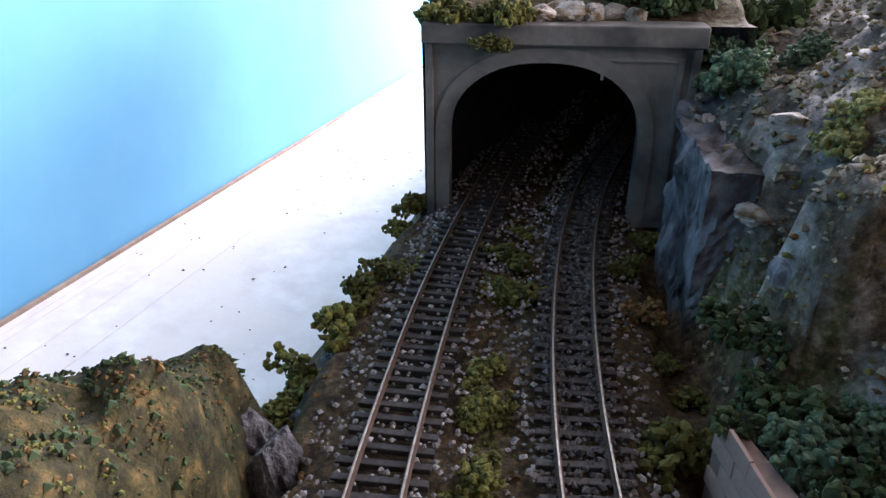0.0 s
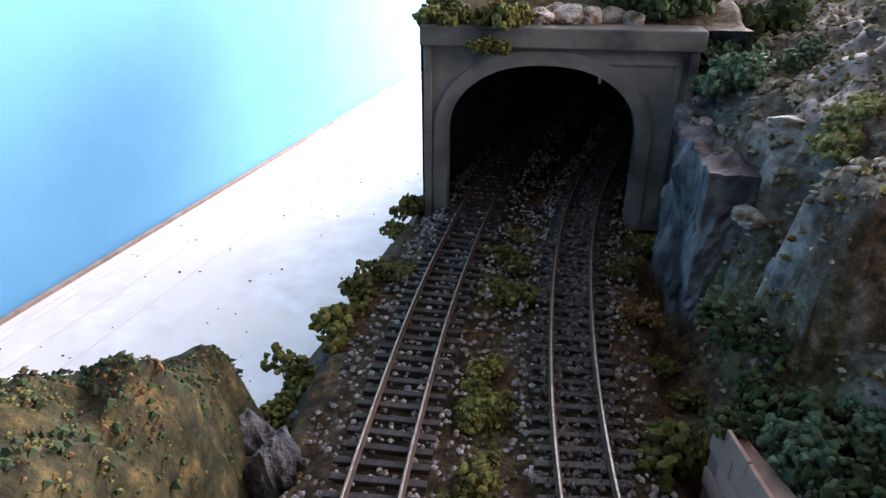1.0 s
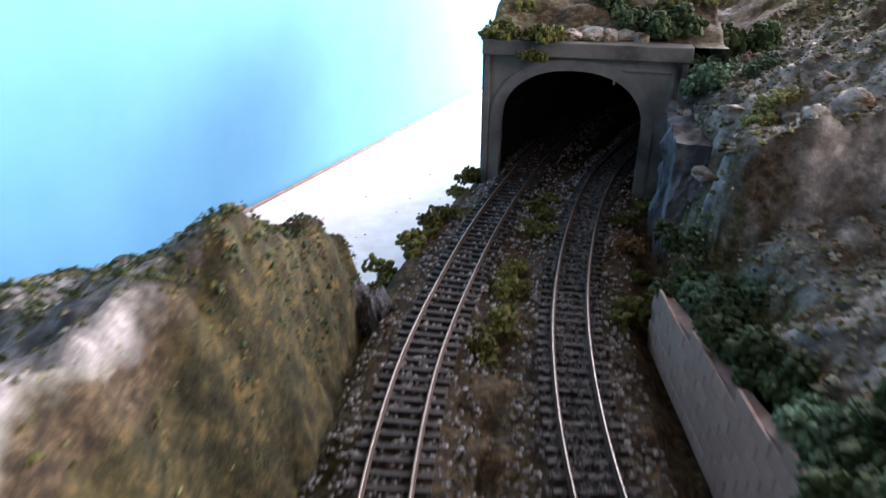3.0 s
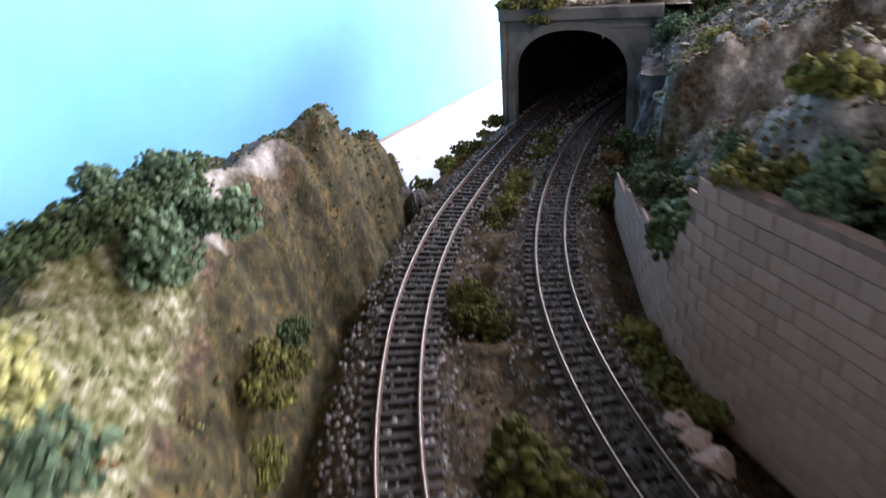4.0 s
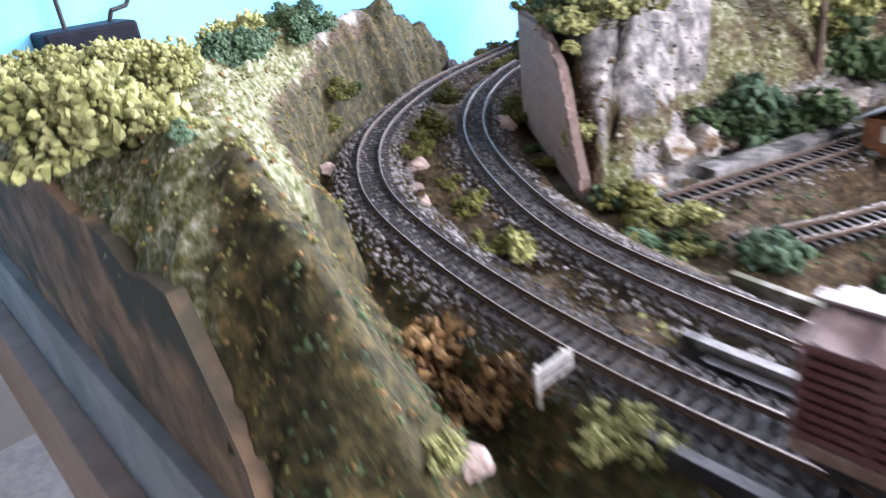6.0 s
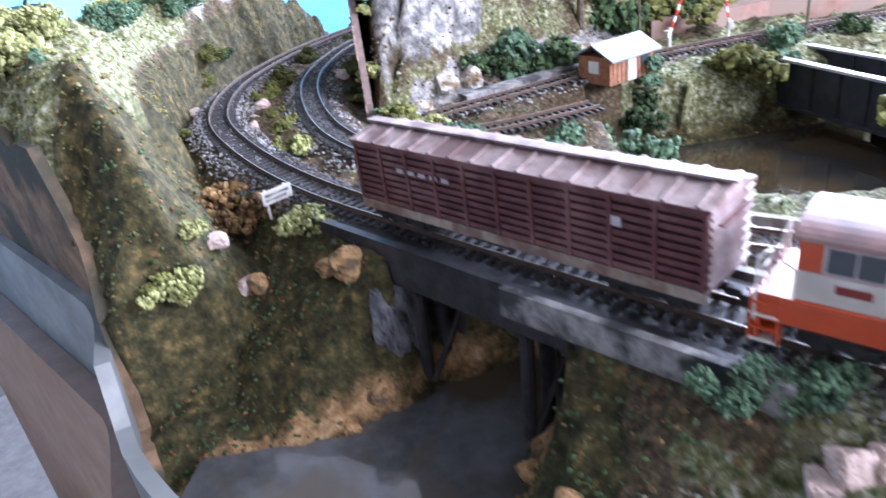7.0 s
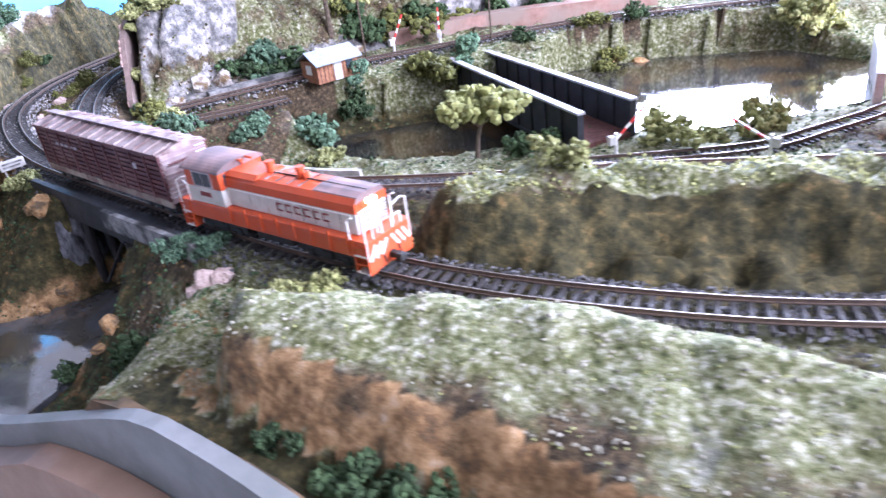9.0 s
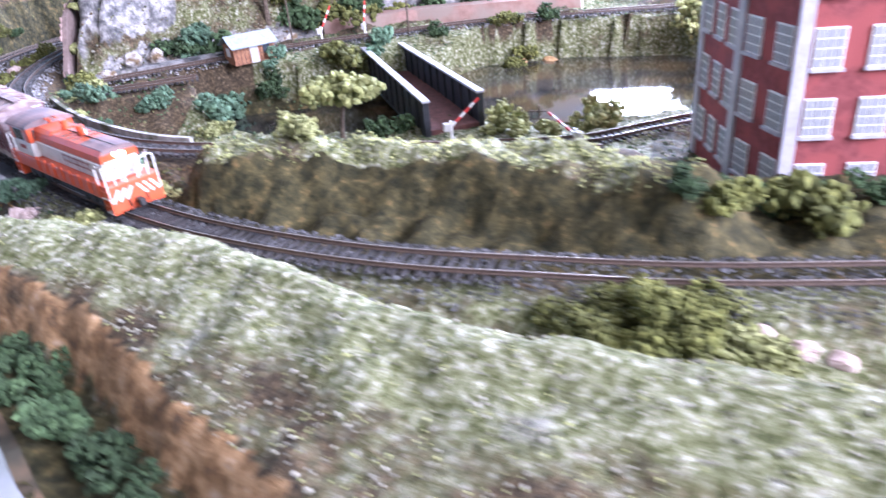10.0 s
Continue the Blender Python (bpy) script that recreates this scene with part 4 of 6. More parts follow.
plant("dark", [(0.186, 0.654, 0.0159), (0.149, 0.071, 0.0131), (0.173, 0.08, 0.0104)])
plant("blue", [(-0.083, 0.07, 0.0186), (-0.056, -0.077, 0.0187), (0.081, -0.288, 0.0058), (-0.091, 0.076, 0.0137), (0.489, -0.425, 0.0097), (0.47, -0.422, 0.0111), (0.462, -0.421, 0.0048), (0.548, -0.38, 0.0145), (0.426, 0.059, 0.0178), (0.374, 0.009, 0.0282), (0.367, -0.123, 0.0178), (0.289, 0.079, 0.0298), (0.294, -0.14, 0.0177), (0.551, 0.138, 0.0221), (0.482, -0.42, 0.015), (0.288, 0.094, 0.0248), (0.423, -0.105, 0.0236), (0.154, 0.459, 0.0139), (0.187, 0.472, 0.0117), (0.133, 0.302, 0.0106), (0.138, 0.101, 0.0142), (0.078, 0.451, 0.022), (0.131, 0.102, 0.0119), (0.203, -0.07, 0.0137)])
plant("lime", [(-0.076, -0.043, 0.0207), (-0.078, -0.148, 0.0258), (-0.005, -0.191, 0.0122), (0.007, -0.233, 0.0145), (0.036, -0.246, 0.0086), (0.068, -0.279, 0.0081), (-0.081, -0.019, 0.0122), (0.012, -0.265, 0.0333), (-0.103, -0.188, 0.0232), (-0.001, -0.209, 0.0221), (0.243, -0.301, 0.0124), (0.193, -0.358, 0.0103), (0.335, -0.301, 0.0091), (0.264, -0.23, 0.0101), (0.192, -0.328, 0.0074), (0.585, -0.41, 0.0141), (0.709, -0.389, 0.0127), (0.45, -0.139, 0.0144), (0.175, -0.162, 0.0179), (0.772, -0.109, 0.0214), (0.824, -0.098, 0.0161), (0.883, -0.07, 0.0245), (0.253, -0.095, 0.0126), (0.058, 0.107, 0.0201), (0.976, -0.502, 0.0228), (0.984, -0.487, 0.0196), (0.963, 0.264, 0.03), (0.998, 0.237, 0.029)])
plant("lime", [(0.165, 0.075, 0.017), (0.185, 0.05, 0.018), (0.2, 0.015, 0.015), (0.15, 0.09, 0.014), (0.178, 0.1, 0.015)])
plant("lime", [(0.158, 0.39, 0.011), (0.166, 0.391, 0.008), (0.179, 0.051, 0.0116), (0.178, 0.012, 0.0132), (0.172, 0.036, 0.0113), (0.158, 0.038, 0.0183), (0.184, -0.03, 0.0124)])
plant("olive", [(-0.043, 0.39, 0.012), (-0.03, 0.41, 0.012), (-0.02, 0.432, 0.011), (-0.008, 0.455, 0.009), (-0.002, 0.515, 0.009), (0.008, 0.53, 0.01), (-0.052, 0.375, 0.008)])
for s_, k_, r_, d_ in ((0.004, "olive", 0.012, 0.004), (0.016, "olive", 0.012, 0.01), (0.03, "olive", 0.011, 0.006), (0.04, "olive", 0.0125, 0.0), (0.105, "dark", 0.016, 0.03),
                       (0.13, "dark", 0.018, 0.03), (0.12, "olive", 0.014, 0.06), (0.14, "olive", 0.016, 0.09), (0.08, "dark", 0.017, 0.07), (0.05, "dark", 0.018, 0.1), (0.02, "olive", 0.016, 0.07)):
    q_ = PORTAL @ Vector((s_, d_, 0))
    bush(k_, q_.x, q_.y, r_, 0.0945 + 0.26 * max(0, d_ - 0.012))
q_ = PORTAL @ Vector((0.037, -0.006, 0))
bush("olive", q_.x, q_.y, 0.008, 0.083)
for s_, d_, z_, r_ in ((0.15, 0.0, 0.062, 0.018), (0.163, 0.004, 0.07, 0.017), (0.145, 0.012, 0.08, 0.013)):
    q_ = PORTAL @ Vector((s_, d_, 0))
    bush("blue", q_.x, q_.y, r_, z_)


def rock_mesh(name, mat, seed, sub=4, jag=0.34):
    rng = np.random.default_rng(seed)
    bm = bmesh.new()
    bmesh.ops.create_icosphere(bm, subdivisions=sub, radius=1)
    off = Vector(rng.uniform(-50, 50, 3))
    for v in bm.verts:
        p = v.co.copy()
        n = noise.noise(p * 1.3 + off) * 0.5 + abs(noise.noise(p * 3.1 + off)) * 0.4 - abs(noise.noise(p * 6.5 + off)) * 0.3 + noise.noise(p * 13.0 + off) * 0.1
        q = p * (1 + jag * n * 1.6)
        for k in range(3):  # broken flat faces
            a = Vector(np.random.default_rng(seed * 5 + k).normal(0, 1, 3)).normalized()
            h = q.dot(a) - 0.62
            if h > 0:
                q -= a * h * 0.85
        v.co = q
    me = bpy.data.meshes.new(name)
    bm.to_mesh(me)
    bm.free()
    me.materials.append(M[mat])
    return me


ROCKS = {k: [rock_mesh("rock", k, 3 + 7 * i + j) for j in range(3)] for i, k in enumerate(("rock", "rock_pale", "rock_pink", "rock_tan"))}
ROCK_WORDS = {"rock": "grey cast rock outcrop with broken faces", "rock_pale": "pale broken rock lying on the slope", "rock_pink": "pinkish talus stone lying by the track",
              "rock_tan": "tan talus stone on the creek bank"}


def rock(kind, x, y, size, z=None, turn=None):
    rng = random.Random(int(abs(x) * 1e4) * 17 + int(abs(y) * 1e4) * 3)
    sx, sy, sz = size if isinstance(size, tuple) else (size * rng.uniform(0.8, 1.3), size * rng.uniform(0.8, 1.2), size * rng.uniform(0.6, 0.9))
    z = ground_z(x, y) + sz * 0.3 if z is None else z
    m = Matrix.LocRotScale((x, y, z), Euler((0, 0, rng.uniform(0, 6.3) if turn is None else turn)), (sx, sy, sz))
    return tagged(put("rock", rng.choice(ROCKS[kind]), None, m), ROCK_WORDS[kind], "rock", kind.replace("_", " ") + "s")


for x_, y_, s_ in ((0.091, 0.09, 0.006), (0.1, 0.071, 0.007), (0.096, 0.08, 0.006), (0.088, 0.165, 0.007), (0.086, 0.15, 0.006), (0.055, -0.024, 0.0085), (0.072, -0.071, 0.007), (0.091, -0.1, 0.005),
                   (-0.026, -0.026, 0.008), (0.497, -0.444, 0.0085), (0.506, -0.442, 0.007), (0.489, -0.447, 0.007), (0.556, -0.388, 0.007), (0.205, -0.315, 0.009), (0.196, -0.322, 0.007),
                   (1.0, -0.52, 0.006), (1.015, -0.522, 0.005), (0.985, -0.515, 0.004), (0.37, -0.452, 0.008), (0.355, -0.458, 0.009)):
    rock("rock_pink", x_, y_, s_)
for x_, y_, s_ in ((0.283, -0.331, 0.012), (0.27, -0.328, 0.008), (0.302, -0.358, 0.009), (0.41, -0.44, 0.008), (0.405, -0.45, 0.005), (0.344, -0.448, 0.006), (0.385, -0.392, 0.006), (0.215, -0.318, 0.008),
                   (0.32, -0.372, 0.006), (0.29, -0.378, 0.006), (0.73, 0.235, 0.013), (0.77, 0.245, 0.014), (0.81, 0.25, 0.013), (0.86, 0.25, 0.014), (0.90, 0.245, 0.012), (0.7, 0.22, 0.012)):
    rock("rock_tan", x_, y_, s_)
for s_, d_, r_ in ((0.06, 0.012, 0.007), (0.072, 0.016, 0.009), (0.084, 0.014, 0.008), (0.094, 0.018, 0.007), (0.105, 0.014, 0.006), (0.065, 0.03, 0.008)):
    q_ = PORTAL @ Vector((s_, d_, 0))
    rock("rock_pale", q_.x, q_.y, r_, 0.099)
for x_, y_, s_ in ((0.135, 0.395, 0.006), (0.15, 0.36, 0.007), (0.16, 0.34, 0.006), (0.15, 0.41, 0.007), (0.17, 0.38, 0.006), (0.18, 0.35, 0.007), (0.14, 0.43, 0.005), (0.19, 0.4, 0.006),
                   (0.24, 0.0, 0.014), (0.255, 0.03, 0.016), (0.27, 0.055, 0.015), (0.29, 0.085, 0.016), (0.32, 0.12, 0.016), (0.345, 0.15, 0.017), (0.375, 0.185, 0.017), (0.225, -0.04, 0.012)):
    rock("rock_pale", x_, y_, s_)
# cast rock faces: the cliff past the portal, the bank below the outer track, and the west hill's track side
for x_, y_, size_, z_, turn_ in ((-0.054, 0.348, (0.018, 0.02, 0.026), -0.032, 0.3), (-0.04, 0.372, (0.012, 0.018, 0.018), -0.036, 0.2), (-0.03, 0.398, (0.01, 0.018, 0.016), -0.036, 0.1),
                                 (-0.046, 0.33, (0.012, 0.014, 0.02), -0.02, 0.3), (0.31, -0.325, (0.012, 0.012, 0.032), -0.05, 0.3), (0.3, -0.335, (0.01, 0.014, 0.026), -0.055, 0.9)):
    rock("rock", x_, y_, size_, z_, turn_)


def crag(plan, z0, z1, seed, rise, label):
    """A broken cast-rock block over plan corners: upright faces with fractures and ledges, and a rough sloping crown."""
    ring, _ = even(plan + plan[:1], 0.0026)
    ring = ring[:, :2]
    c = ring.mean(0)
    n, rows, crown = len(ring), 22, 6
    off = Vector((seed * 3.7, seed * 1.9, seed * 5.3))
    vs = []
    for k in range(rows + crown):
        t = min(1.0, k / (rows - 1))
        shrink = 1.0 - 0.05 * t - max(0, k - rows + 1) * 0.155
        for x, y in ring:
            px, py = c[0] + (x - c[0]) * shrink, c[1] + (y - c[1]) * shrink
            z = z0 + (z1 - z0) * t
            q = Vector((px, py, z))
            d = 0.006 * noise.noise(q * 45 + off) + 0.0045 * abs(noise.noise(Vector((q.x * 150, q.y * 150, q.z * 40)) + off)) - 0.003 * abs(noise.noise(q * 210 + off))
            o = Vector((px - c[0], py - c[1], 0)).normalized() * d
            lift = (rise * max(0, (py - c[1]) * 0.7 + (px - c[0]) * 0.7) + 0.005 * noise.noise(q * 80 + off)) * t
            vs.append((px + o.x, py + o.y, z + lift + 0.002 * noise.noise(q * 190 + off)))
    fs = [(k * n + i, k * n + (i + 1) % n, k * n + n + (i + 1) % n, k * n + n + i) for k in range(rows + crown - 1) for i in range(n)]
    fs.append(tuple(range((rows + crown - 1) * n, (rows + crown) * n)))
    return tagged(new("rock_outcrop", mesh("rock_outcrop", vs, fs, "cliff")), label, "rock", "rock outcrops")


crag([(0.139, 0.493), (0.125, 0.45), (0.119, 0.405), (0.131, 0.397), (0.162, 0.393), (0.2, 0.44), (0.2, 0.52), (0.155, 0.52)], -0.03, 0.058, 2, 0.35, "slate-grey cast rock cliff with broken faces beside the portal")
crag([(0.126, 0.362), (0.125, 0.34), (0.15, 0.325), (0.2, 0.32), (0.21, 0.36), (0.16, 0.37)], -0.03, 0.044, 5, 0.3, "dark cast rock outcrop above the retaining wall")
for k_ in range(26):  # pale rubble on the ledge over the cliff
    r_ = random.Random(k_)
    x_, y_ = r_.uniform(0.13, 0.2), r_.uniform(0.41, 0.49)
    rock(r_.choice(("rock_pale", "rock_pale", "rock_pink", "rock")), x_, y_, r_.uniform(0.002, 0.0045), 0.06 + 0.35 * max(0, (y_ - 0.46 + x_ - 0.155) * 0.7))


def tree(x, y, height, crown, kind, label, lean=0.0, seed=1):
    z = ground_z(x, y)
    ob = thing("tree", Matrix.Translation((x, y, z)), label, "tree", "model trees")
    rng = random.Random(seed)
    bm = bmesh.new()
    top = Vector((lean * height, 0, height * 0.62))
    pts = [Vector((0, 0, -0.003)), Vector((lean * height * 0.3, 0.002, height * 0.3)), top]
    for i, (a, b) in enumerate(zip(pts, pts[1:])):
        d = b - a
        r = height * (0.045 - 0.013 * i)
        bmesh.ops.create_cone(bm, cap_ends=True, segments=8, radius1=r, radius2=r * 0.7, depth=d.length, matrix=Matrix.Translation((a + b) / 2) @ d.to_track_quat("Z", "Y").to_matrix().to_4x4())
    tips = []
    for i in range(7):
        a = 2 * math.pi * i / 7 + rng.uniform(-0.3, 0.3)
        tip = top + Vector((math.cos(a) * crown * rng.uniform(0.5, 0.8), math.sin(a) * crown * rng.uniform(0.5, 0.8), height * rng.uniform(0.05, 0.3)))
        rod(bm, pts[1].lerp(top, rng.uniform(0.3, 1)), tip, height * 0.012, 5)
        tips.append(tip)
    part("trunk", bm, "bark", ob)
    vs, fs = [], []
    nr = np.random.default_rng(seed)
    for c in tips + [top + Vector((0, 0, height * 0.3)), top + Vector((0, 0, height * 0.15))]:
        for _ in range(45):
            d = nr.normal(0, 1, 3)
            d /= np.linalg.norm(d)
            p = np.array(c) + d * crown * np.array((0.42, 0.42, 0.26)) * nr.uniform(0.5, 1.05)
            v = ICO_V * crown * nr.uniform(0.05, 0.13) * nr.uniform(0.55, 1.45, (len(ICO_V), 1)) + p
            at = len(vs)
            vs += v.tolist()
            fs += [tuple(at + i for i in f) for f in ICO_F]
    put("crown", mesh("crown", vs, fs, KINDS[kind][0]), ob)
    return ob


tree(0.603, -0.13, 0.066, 0.042, "lime", "broad yellow-green tree standing alone by the pond", 0.12, 3)
tree(0.345, 0.19, 0.11, 0.04, "blue", "tall blue-green tree behind the far track", 0.0, 5)
tree(0.42, 0.3, 0.09, 0.045, "olive", "olive tree in the wood behind the far track", 0.0, 8)
tree(0.5, 0.35, 0.1, 0.05, "dark", "dark green tree in the wood behind the far track", 0.0, 9)
tree(0.58, 0.4, 0.1, 0.05, "olive", "olive tree in the wood behind the far track", 0.0, 10)
tree(0.67, 0.44, 0.1, 0.05, "dark", "dark green tree in the wood behind the far track", 0.0, 11)
tree(0.72, 0.215, 0.04, 0.02, "olive", "small olive tree on the pond's far bank", 0.0, 12)


# ---- train ----
def arc_at(line, s):
    p = np.array(line)
    d = np.r_[0, np.cumsum(np.hypot(*np.diff(p, axis=0).T))]
    return np.array([np.interp(s, d, p[:, 0]), np.interp(s, d, p[:, 1])])


def arc_of_x(line, x):
    p = np.array(line)
    d = np.r_[0, np.cumsum(np.hypot(*np.diff(p, axis=0).T))]
    k = np.argmax((p[:, 0] > x) & (p[:, 1] < 0))
    return float(d[k])


def on_track(line, s, base):
    a, b = arc_at(line, s - base / 2), arc_at(line, s + base / 2)
    c = (a + b) / 2
    return pose(c[0], c[1], 0, 0, 0, math.degrees(math.atan2(b[1] - a[1], b[0] - a[0])))


def truck(parent, x, wheels=(-0.0135, 0.0135), name="truck"):
    bm = boxes((x - 0.021, -0.0135, 0.0045, x + 0.021, -0.0105, 0.0095), (x - 0.021, 0.0105, 0.0045, x + 0.021, 0.0135, 0.0095), (x - 0.006, -0.011, 0.005, x + 0.006, 0.011, 0.0105),
               (x - 0.016, -0.0142, 0.003, x - 0.011, 0.0142, 0.0078), (x + 0.011, -0.0142, 0.003, x + 0.016, 0.0142, 0.0078), (x - 0.004, -0.0145, 0.004, x + 0.004, 0.0145, 0.0085), bevel=0.0006)
    t = part(name, bm, "black", parent)
    for w in wheels:
        for side in (-1, 1):
            bm = bmesh.new()
            rod(bm, (x + w, side * 0.0072, 0.0055), (x + w, side * 0.0098, 0.0055), 0.0055, 20)
            rod(bm, (x + w, side * 0.0068, 0.0055), (x + w, side * 0.0074, 0.0055), 0.0062, 20)
            part("wheel", bm, "black", t, "dark steel wheel")
    return t


def locomotive(m):
    ob = thing("switcher_locomotive", m, "orange and cream diesel switcher locomotive standing on the outer track", "locomotive")
    part("frame", boxes((-0.0755, -0.0168, 0.0115, 0.0755, 0.0168, 0.0205), bevel=0.0006), "orange", ob)
    part("walkway", boxes((-0.0765, -0.0172, 0.0205, 0.0765, 0.0172, 0.0218), bevel=0.0003), "orange", ob, "thin orange walkway plate")
    part("lower_hood", boxes((-0.034, -0.0118, 0.0218, 0.0685, 0.0118, 0.0338), bevel=0.0005), "cream", ob, "cream hood side band")
    prof = [(-0.0121, 0.0338), (-0.0121, 0.0385), (-0.0098, 0.0415), (-0.004, 0.0424), (0.004, 0.0424), (0.0098, 0.0415), (0.0121, 0.0385), (0.0121, 0.0338)]

    def loft(x0, x1, pr, mat, name, label="", parent=ob):
        n = len(pr)
        vs = [(x0, y, z) for y, z in pr] + [(x1, y, z) for y, z in pr]
        fs = [tuple(range(n)), tuple(range(n, 2 * n))[::-1]] + [(i, n + i, n + (i + 1) % n, (i + 1) % n) for i in range(n)]
        return put(name, mesh(name, vs, fs, mat), parent, None, label)

    loft(-0.034, 0.0690, prof, "orange", "upper_hood", "orange upper hood with rounded shoulders")
    loft(0.0375, 0.0692, [(y * 0.96, z + 0.0005) if z > 0.034 else (y * 0.96, 0.0415) for y, z in prof[1:-1]], "roof_grey", "hood_top", "faded grey-brown panel on the hood top")
    part("radiator", boxes((0.0685, -0.0105, 0.0225, 0.0698, 0.0105, 0.0345), bevel=0.0004), "cream", ob, "cream radiator grille")
    part("grille_bar", boxes(*[(0.0697, -0.0095, 0.0245 + k * 0.0016, 0.0702, 0.0095, 0.0252 + k * 0.0016) for k in range(6)]), "fade", ob)
    # cab
    part("cab_lower", boxes((-0.0665, -0.0163, 0.0218, -0.0335, 0.0163, 0.0322), bevel=0.0005), "cream", ob, "cream lower cab")
    cab = part("cab_upper", boxes((-0.0665, -0.0163, 0.0322, -0.0335, 0.0163, 0.0435), bevel=0.0006), "orange", ob, "orange upper cab")
    roof = [(-0.0175, 0.0430)] + [(0.0175 * math.sin(a), 0.0430 + 0.0050 * math.cos(a)) for a in np.linspace(-1.35, 1.35, 13)] + [(0.0175, 0.0430)]
    loft(-0.0682, -0.0318, roof, "roof_grey", "cab_roof", "arched faded grey cab roof")
    for side in (-1, 1):
        for x0, x1 in ((-0.058, -0.0505), (-0.0498, -0.0425)):
            part("window", boxes((x0, side * 0.0163, 0.0335, x1, side * 0.0168, 0.0415), bevel=0.0002), "glass", cab, "dark side window")
        part("window_frame", boxes((-0.0592, side * 0.0162, 0.0328, -0.0414, side * 0.0166, 0.0422)), "trim_grey", cab, "pale side window frame")
        for x0, x1 in ((-0.0332, -0.0337), (-0.0668, -0.0663)):
            part("window", boxes((x0, side * 0.013, 0.0345, x1, side * 0.0085, 0.0415), bevel=0.0002), "glass", cab, "dark end window")
            part("window", boxes((x0, side * 0.0075, 0.0365 if x0 > -0.05 else 0.0345, x1, side * 0.0015, 0.0418)), "glass", cab)
        # lettering as plain blocks
        for k in range(6):
            x0 = 0.008 + k * 0.0072
            part("letter_block", boxes((x0, side * 0.0118, 0.0258, x0 + 0.0048, side * 0.01205, 0.0268), (x0, side * 0.0118, 0.0298, x0 + 0.0048, side * 0.01205, 0.0308), (x0, side * 0.0118, 0.0258, x0 + 0.001, side * 0.01205, 0.0308)), "maroon_letter", ob, "plain maroon lettering block")
        part("number_block", boxes((-0.055, side * 0.0163, 0.0268, -0.045, side * 0.0166, 0.0296)), "maroon_letter", ob, "plain maroon number block")
        part("louvre_panel", boxes(*[(-0.018 + k * 0.0055, side * 0.0117, 0.0255, -0.0145 + k * 0.0055, side * 0.0121, 0.0318) for k in range(4)], bevel=0.0002), "cream", ob)
        part("hood_door", boxes(*[(0.0 + k * 0.0095, side * 0.0116, 0.0228, 0.0004 + k * 0.0095, side * 0.01202, 0.0335) for k in range(7)]), "fade", ob, "thin hood door seams")
        # rails, stanchions and steps
        part("handrail", rods(0.00035, [(-0.033, side * 0.0128, 0.0332), (0.066, side * 0.0128, 0.0332)]), "white_rail", ob, "thin white handrail")
        for k in range(8):
            part("bracket", boxes((-0.03 + k * 0.0135, side * 0.0165, 0.0135, -0.0288 + k * 0.0135, side * 0.0178, 0.0238)), "orange", ob)
        for end in (-1, 1):
            xe = end * 0.0735
            part("end_handrail", rods(0.00045, [(xe - end * 0.007, side * 0.0168, 0.0215), (xe - end * 0.007, side * 0.0168, 0.0325), (xe - end * 0.003, side * 0.0168, 0.0345)],
                                      [(xe + end * 0.004, side * 0.0168, 0.011), (xe + end * 0.004, side * 0.0168, 0.0335), (xe + end * 0.003, side * 0.0135, 0.0345), (xe + end * 0.003, side * 0.006, 0.0325), (xe + end * 0.003, side * 0.006, 0.0225)]), "white_rail", ob, "bent white end handrail")
            steps = part("step_box", boxes((xe - 0.0055, side * 0.0125, 0.003, xe - 0.0048, side * 0.0175, 0.0212), (xe + 0.0035, side * 0.0125, 0.003, xe + 0.0042, side * 0.0175, 0.0212), (xe - 0.0055, side * 0.0118, 0.003, xe + 0.0042, side * 0.0125, 0.0212)), "orange", ob, "orange step well")
            for k in range(4):
                part("step", boxes((xe - 0.005, side * 0.0125, 0.0035 + k * 0.0048, xe + 0.0038, side * 0.0177, 0.0041 + k * 0.0048)), "white_rail" if k % 2 == 0 else "orange", steps)
    for end in (-1, 1):
        pilot = part("pilot", boxes((end * 0.0755, -0.0165, 0.0035, end * 0.0778, 0.0165, 0.0215), bevel=0.0004), "orange", ob)
        for k in range(-3, 4):
            if k:
                bm = boxes((end * 0.0776, -0.0009, -0.0045, end * 0.0781, 0.0009, 0.0045))
                part("stripe", bm, "cream", pilot, "slanted cream stripe", m=Matrix.Translation((0, k * 0.0044, 0.0145)) @ Matrix.Rotation(0.6 * (1 if k > 0 else -1) * end, 4, "X"))
        part("coupler", boxes((end * 0.0775, -0.0018, 0.0065, end * 0.0845, 0.0018, 0.0098), (end * 0.083, -0.003, 0.006, end * 0.0868, 0.001, 0.0104), bevel=0.0004), "black", ob, "black knuckle coupler")
        part("hose", rods(0.0004, [(end * 0.0782, 0.006, 0.011), (end * 0.0795, 0.006, 0.006)], [(end * 0.0782, -0.006, 0.011), (end * 0.0795, -0.006, 0.006)]), "black", ob)
        part("end_rail", rods(0.0004, [(end * 0.0775, -0.011, 0.0215), (end * 0.0775, -0.011, 0.0275), (end * 0.0775, -0.004, 0.0275), (end * 0.0775, -0.004, 0.0215)], [(end * 0.0775, 0.004, 0.0215), (end * 0.0775, 0.004, 0.0275), (end * 0.0775, 0.011, 0.0275), (end * 0.0775, 0.011, 0.0215)]), "white_rail", ob)
    bm = bmesh.new()
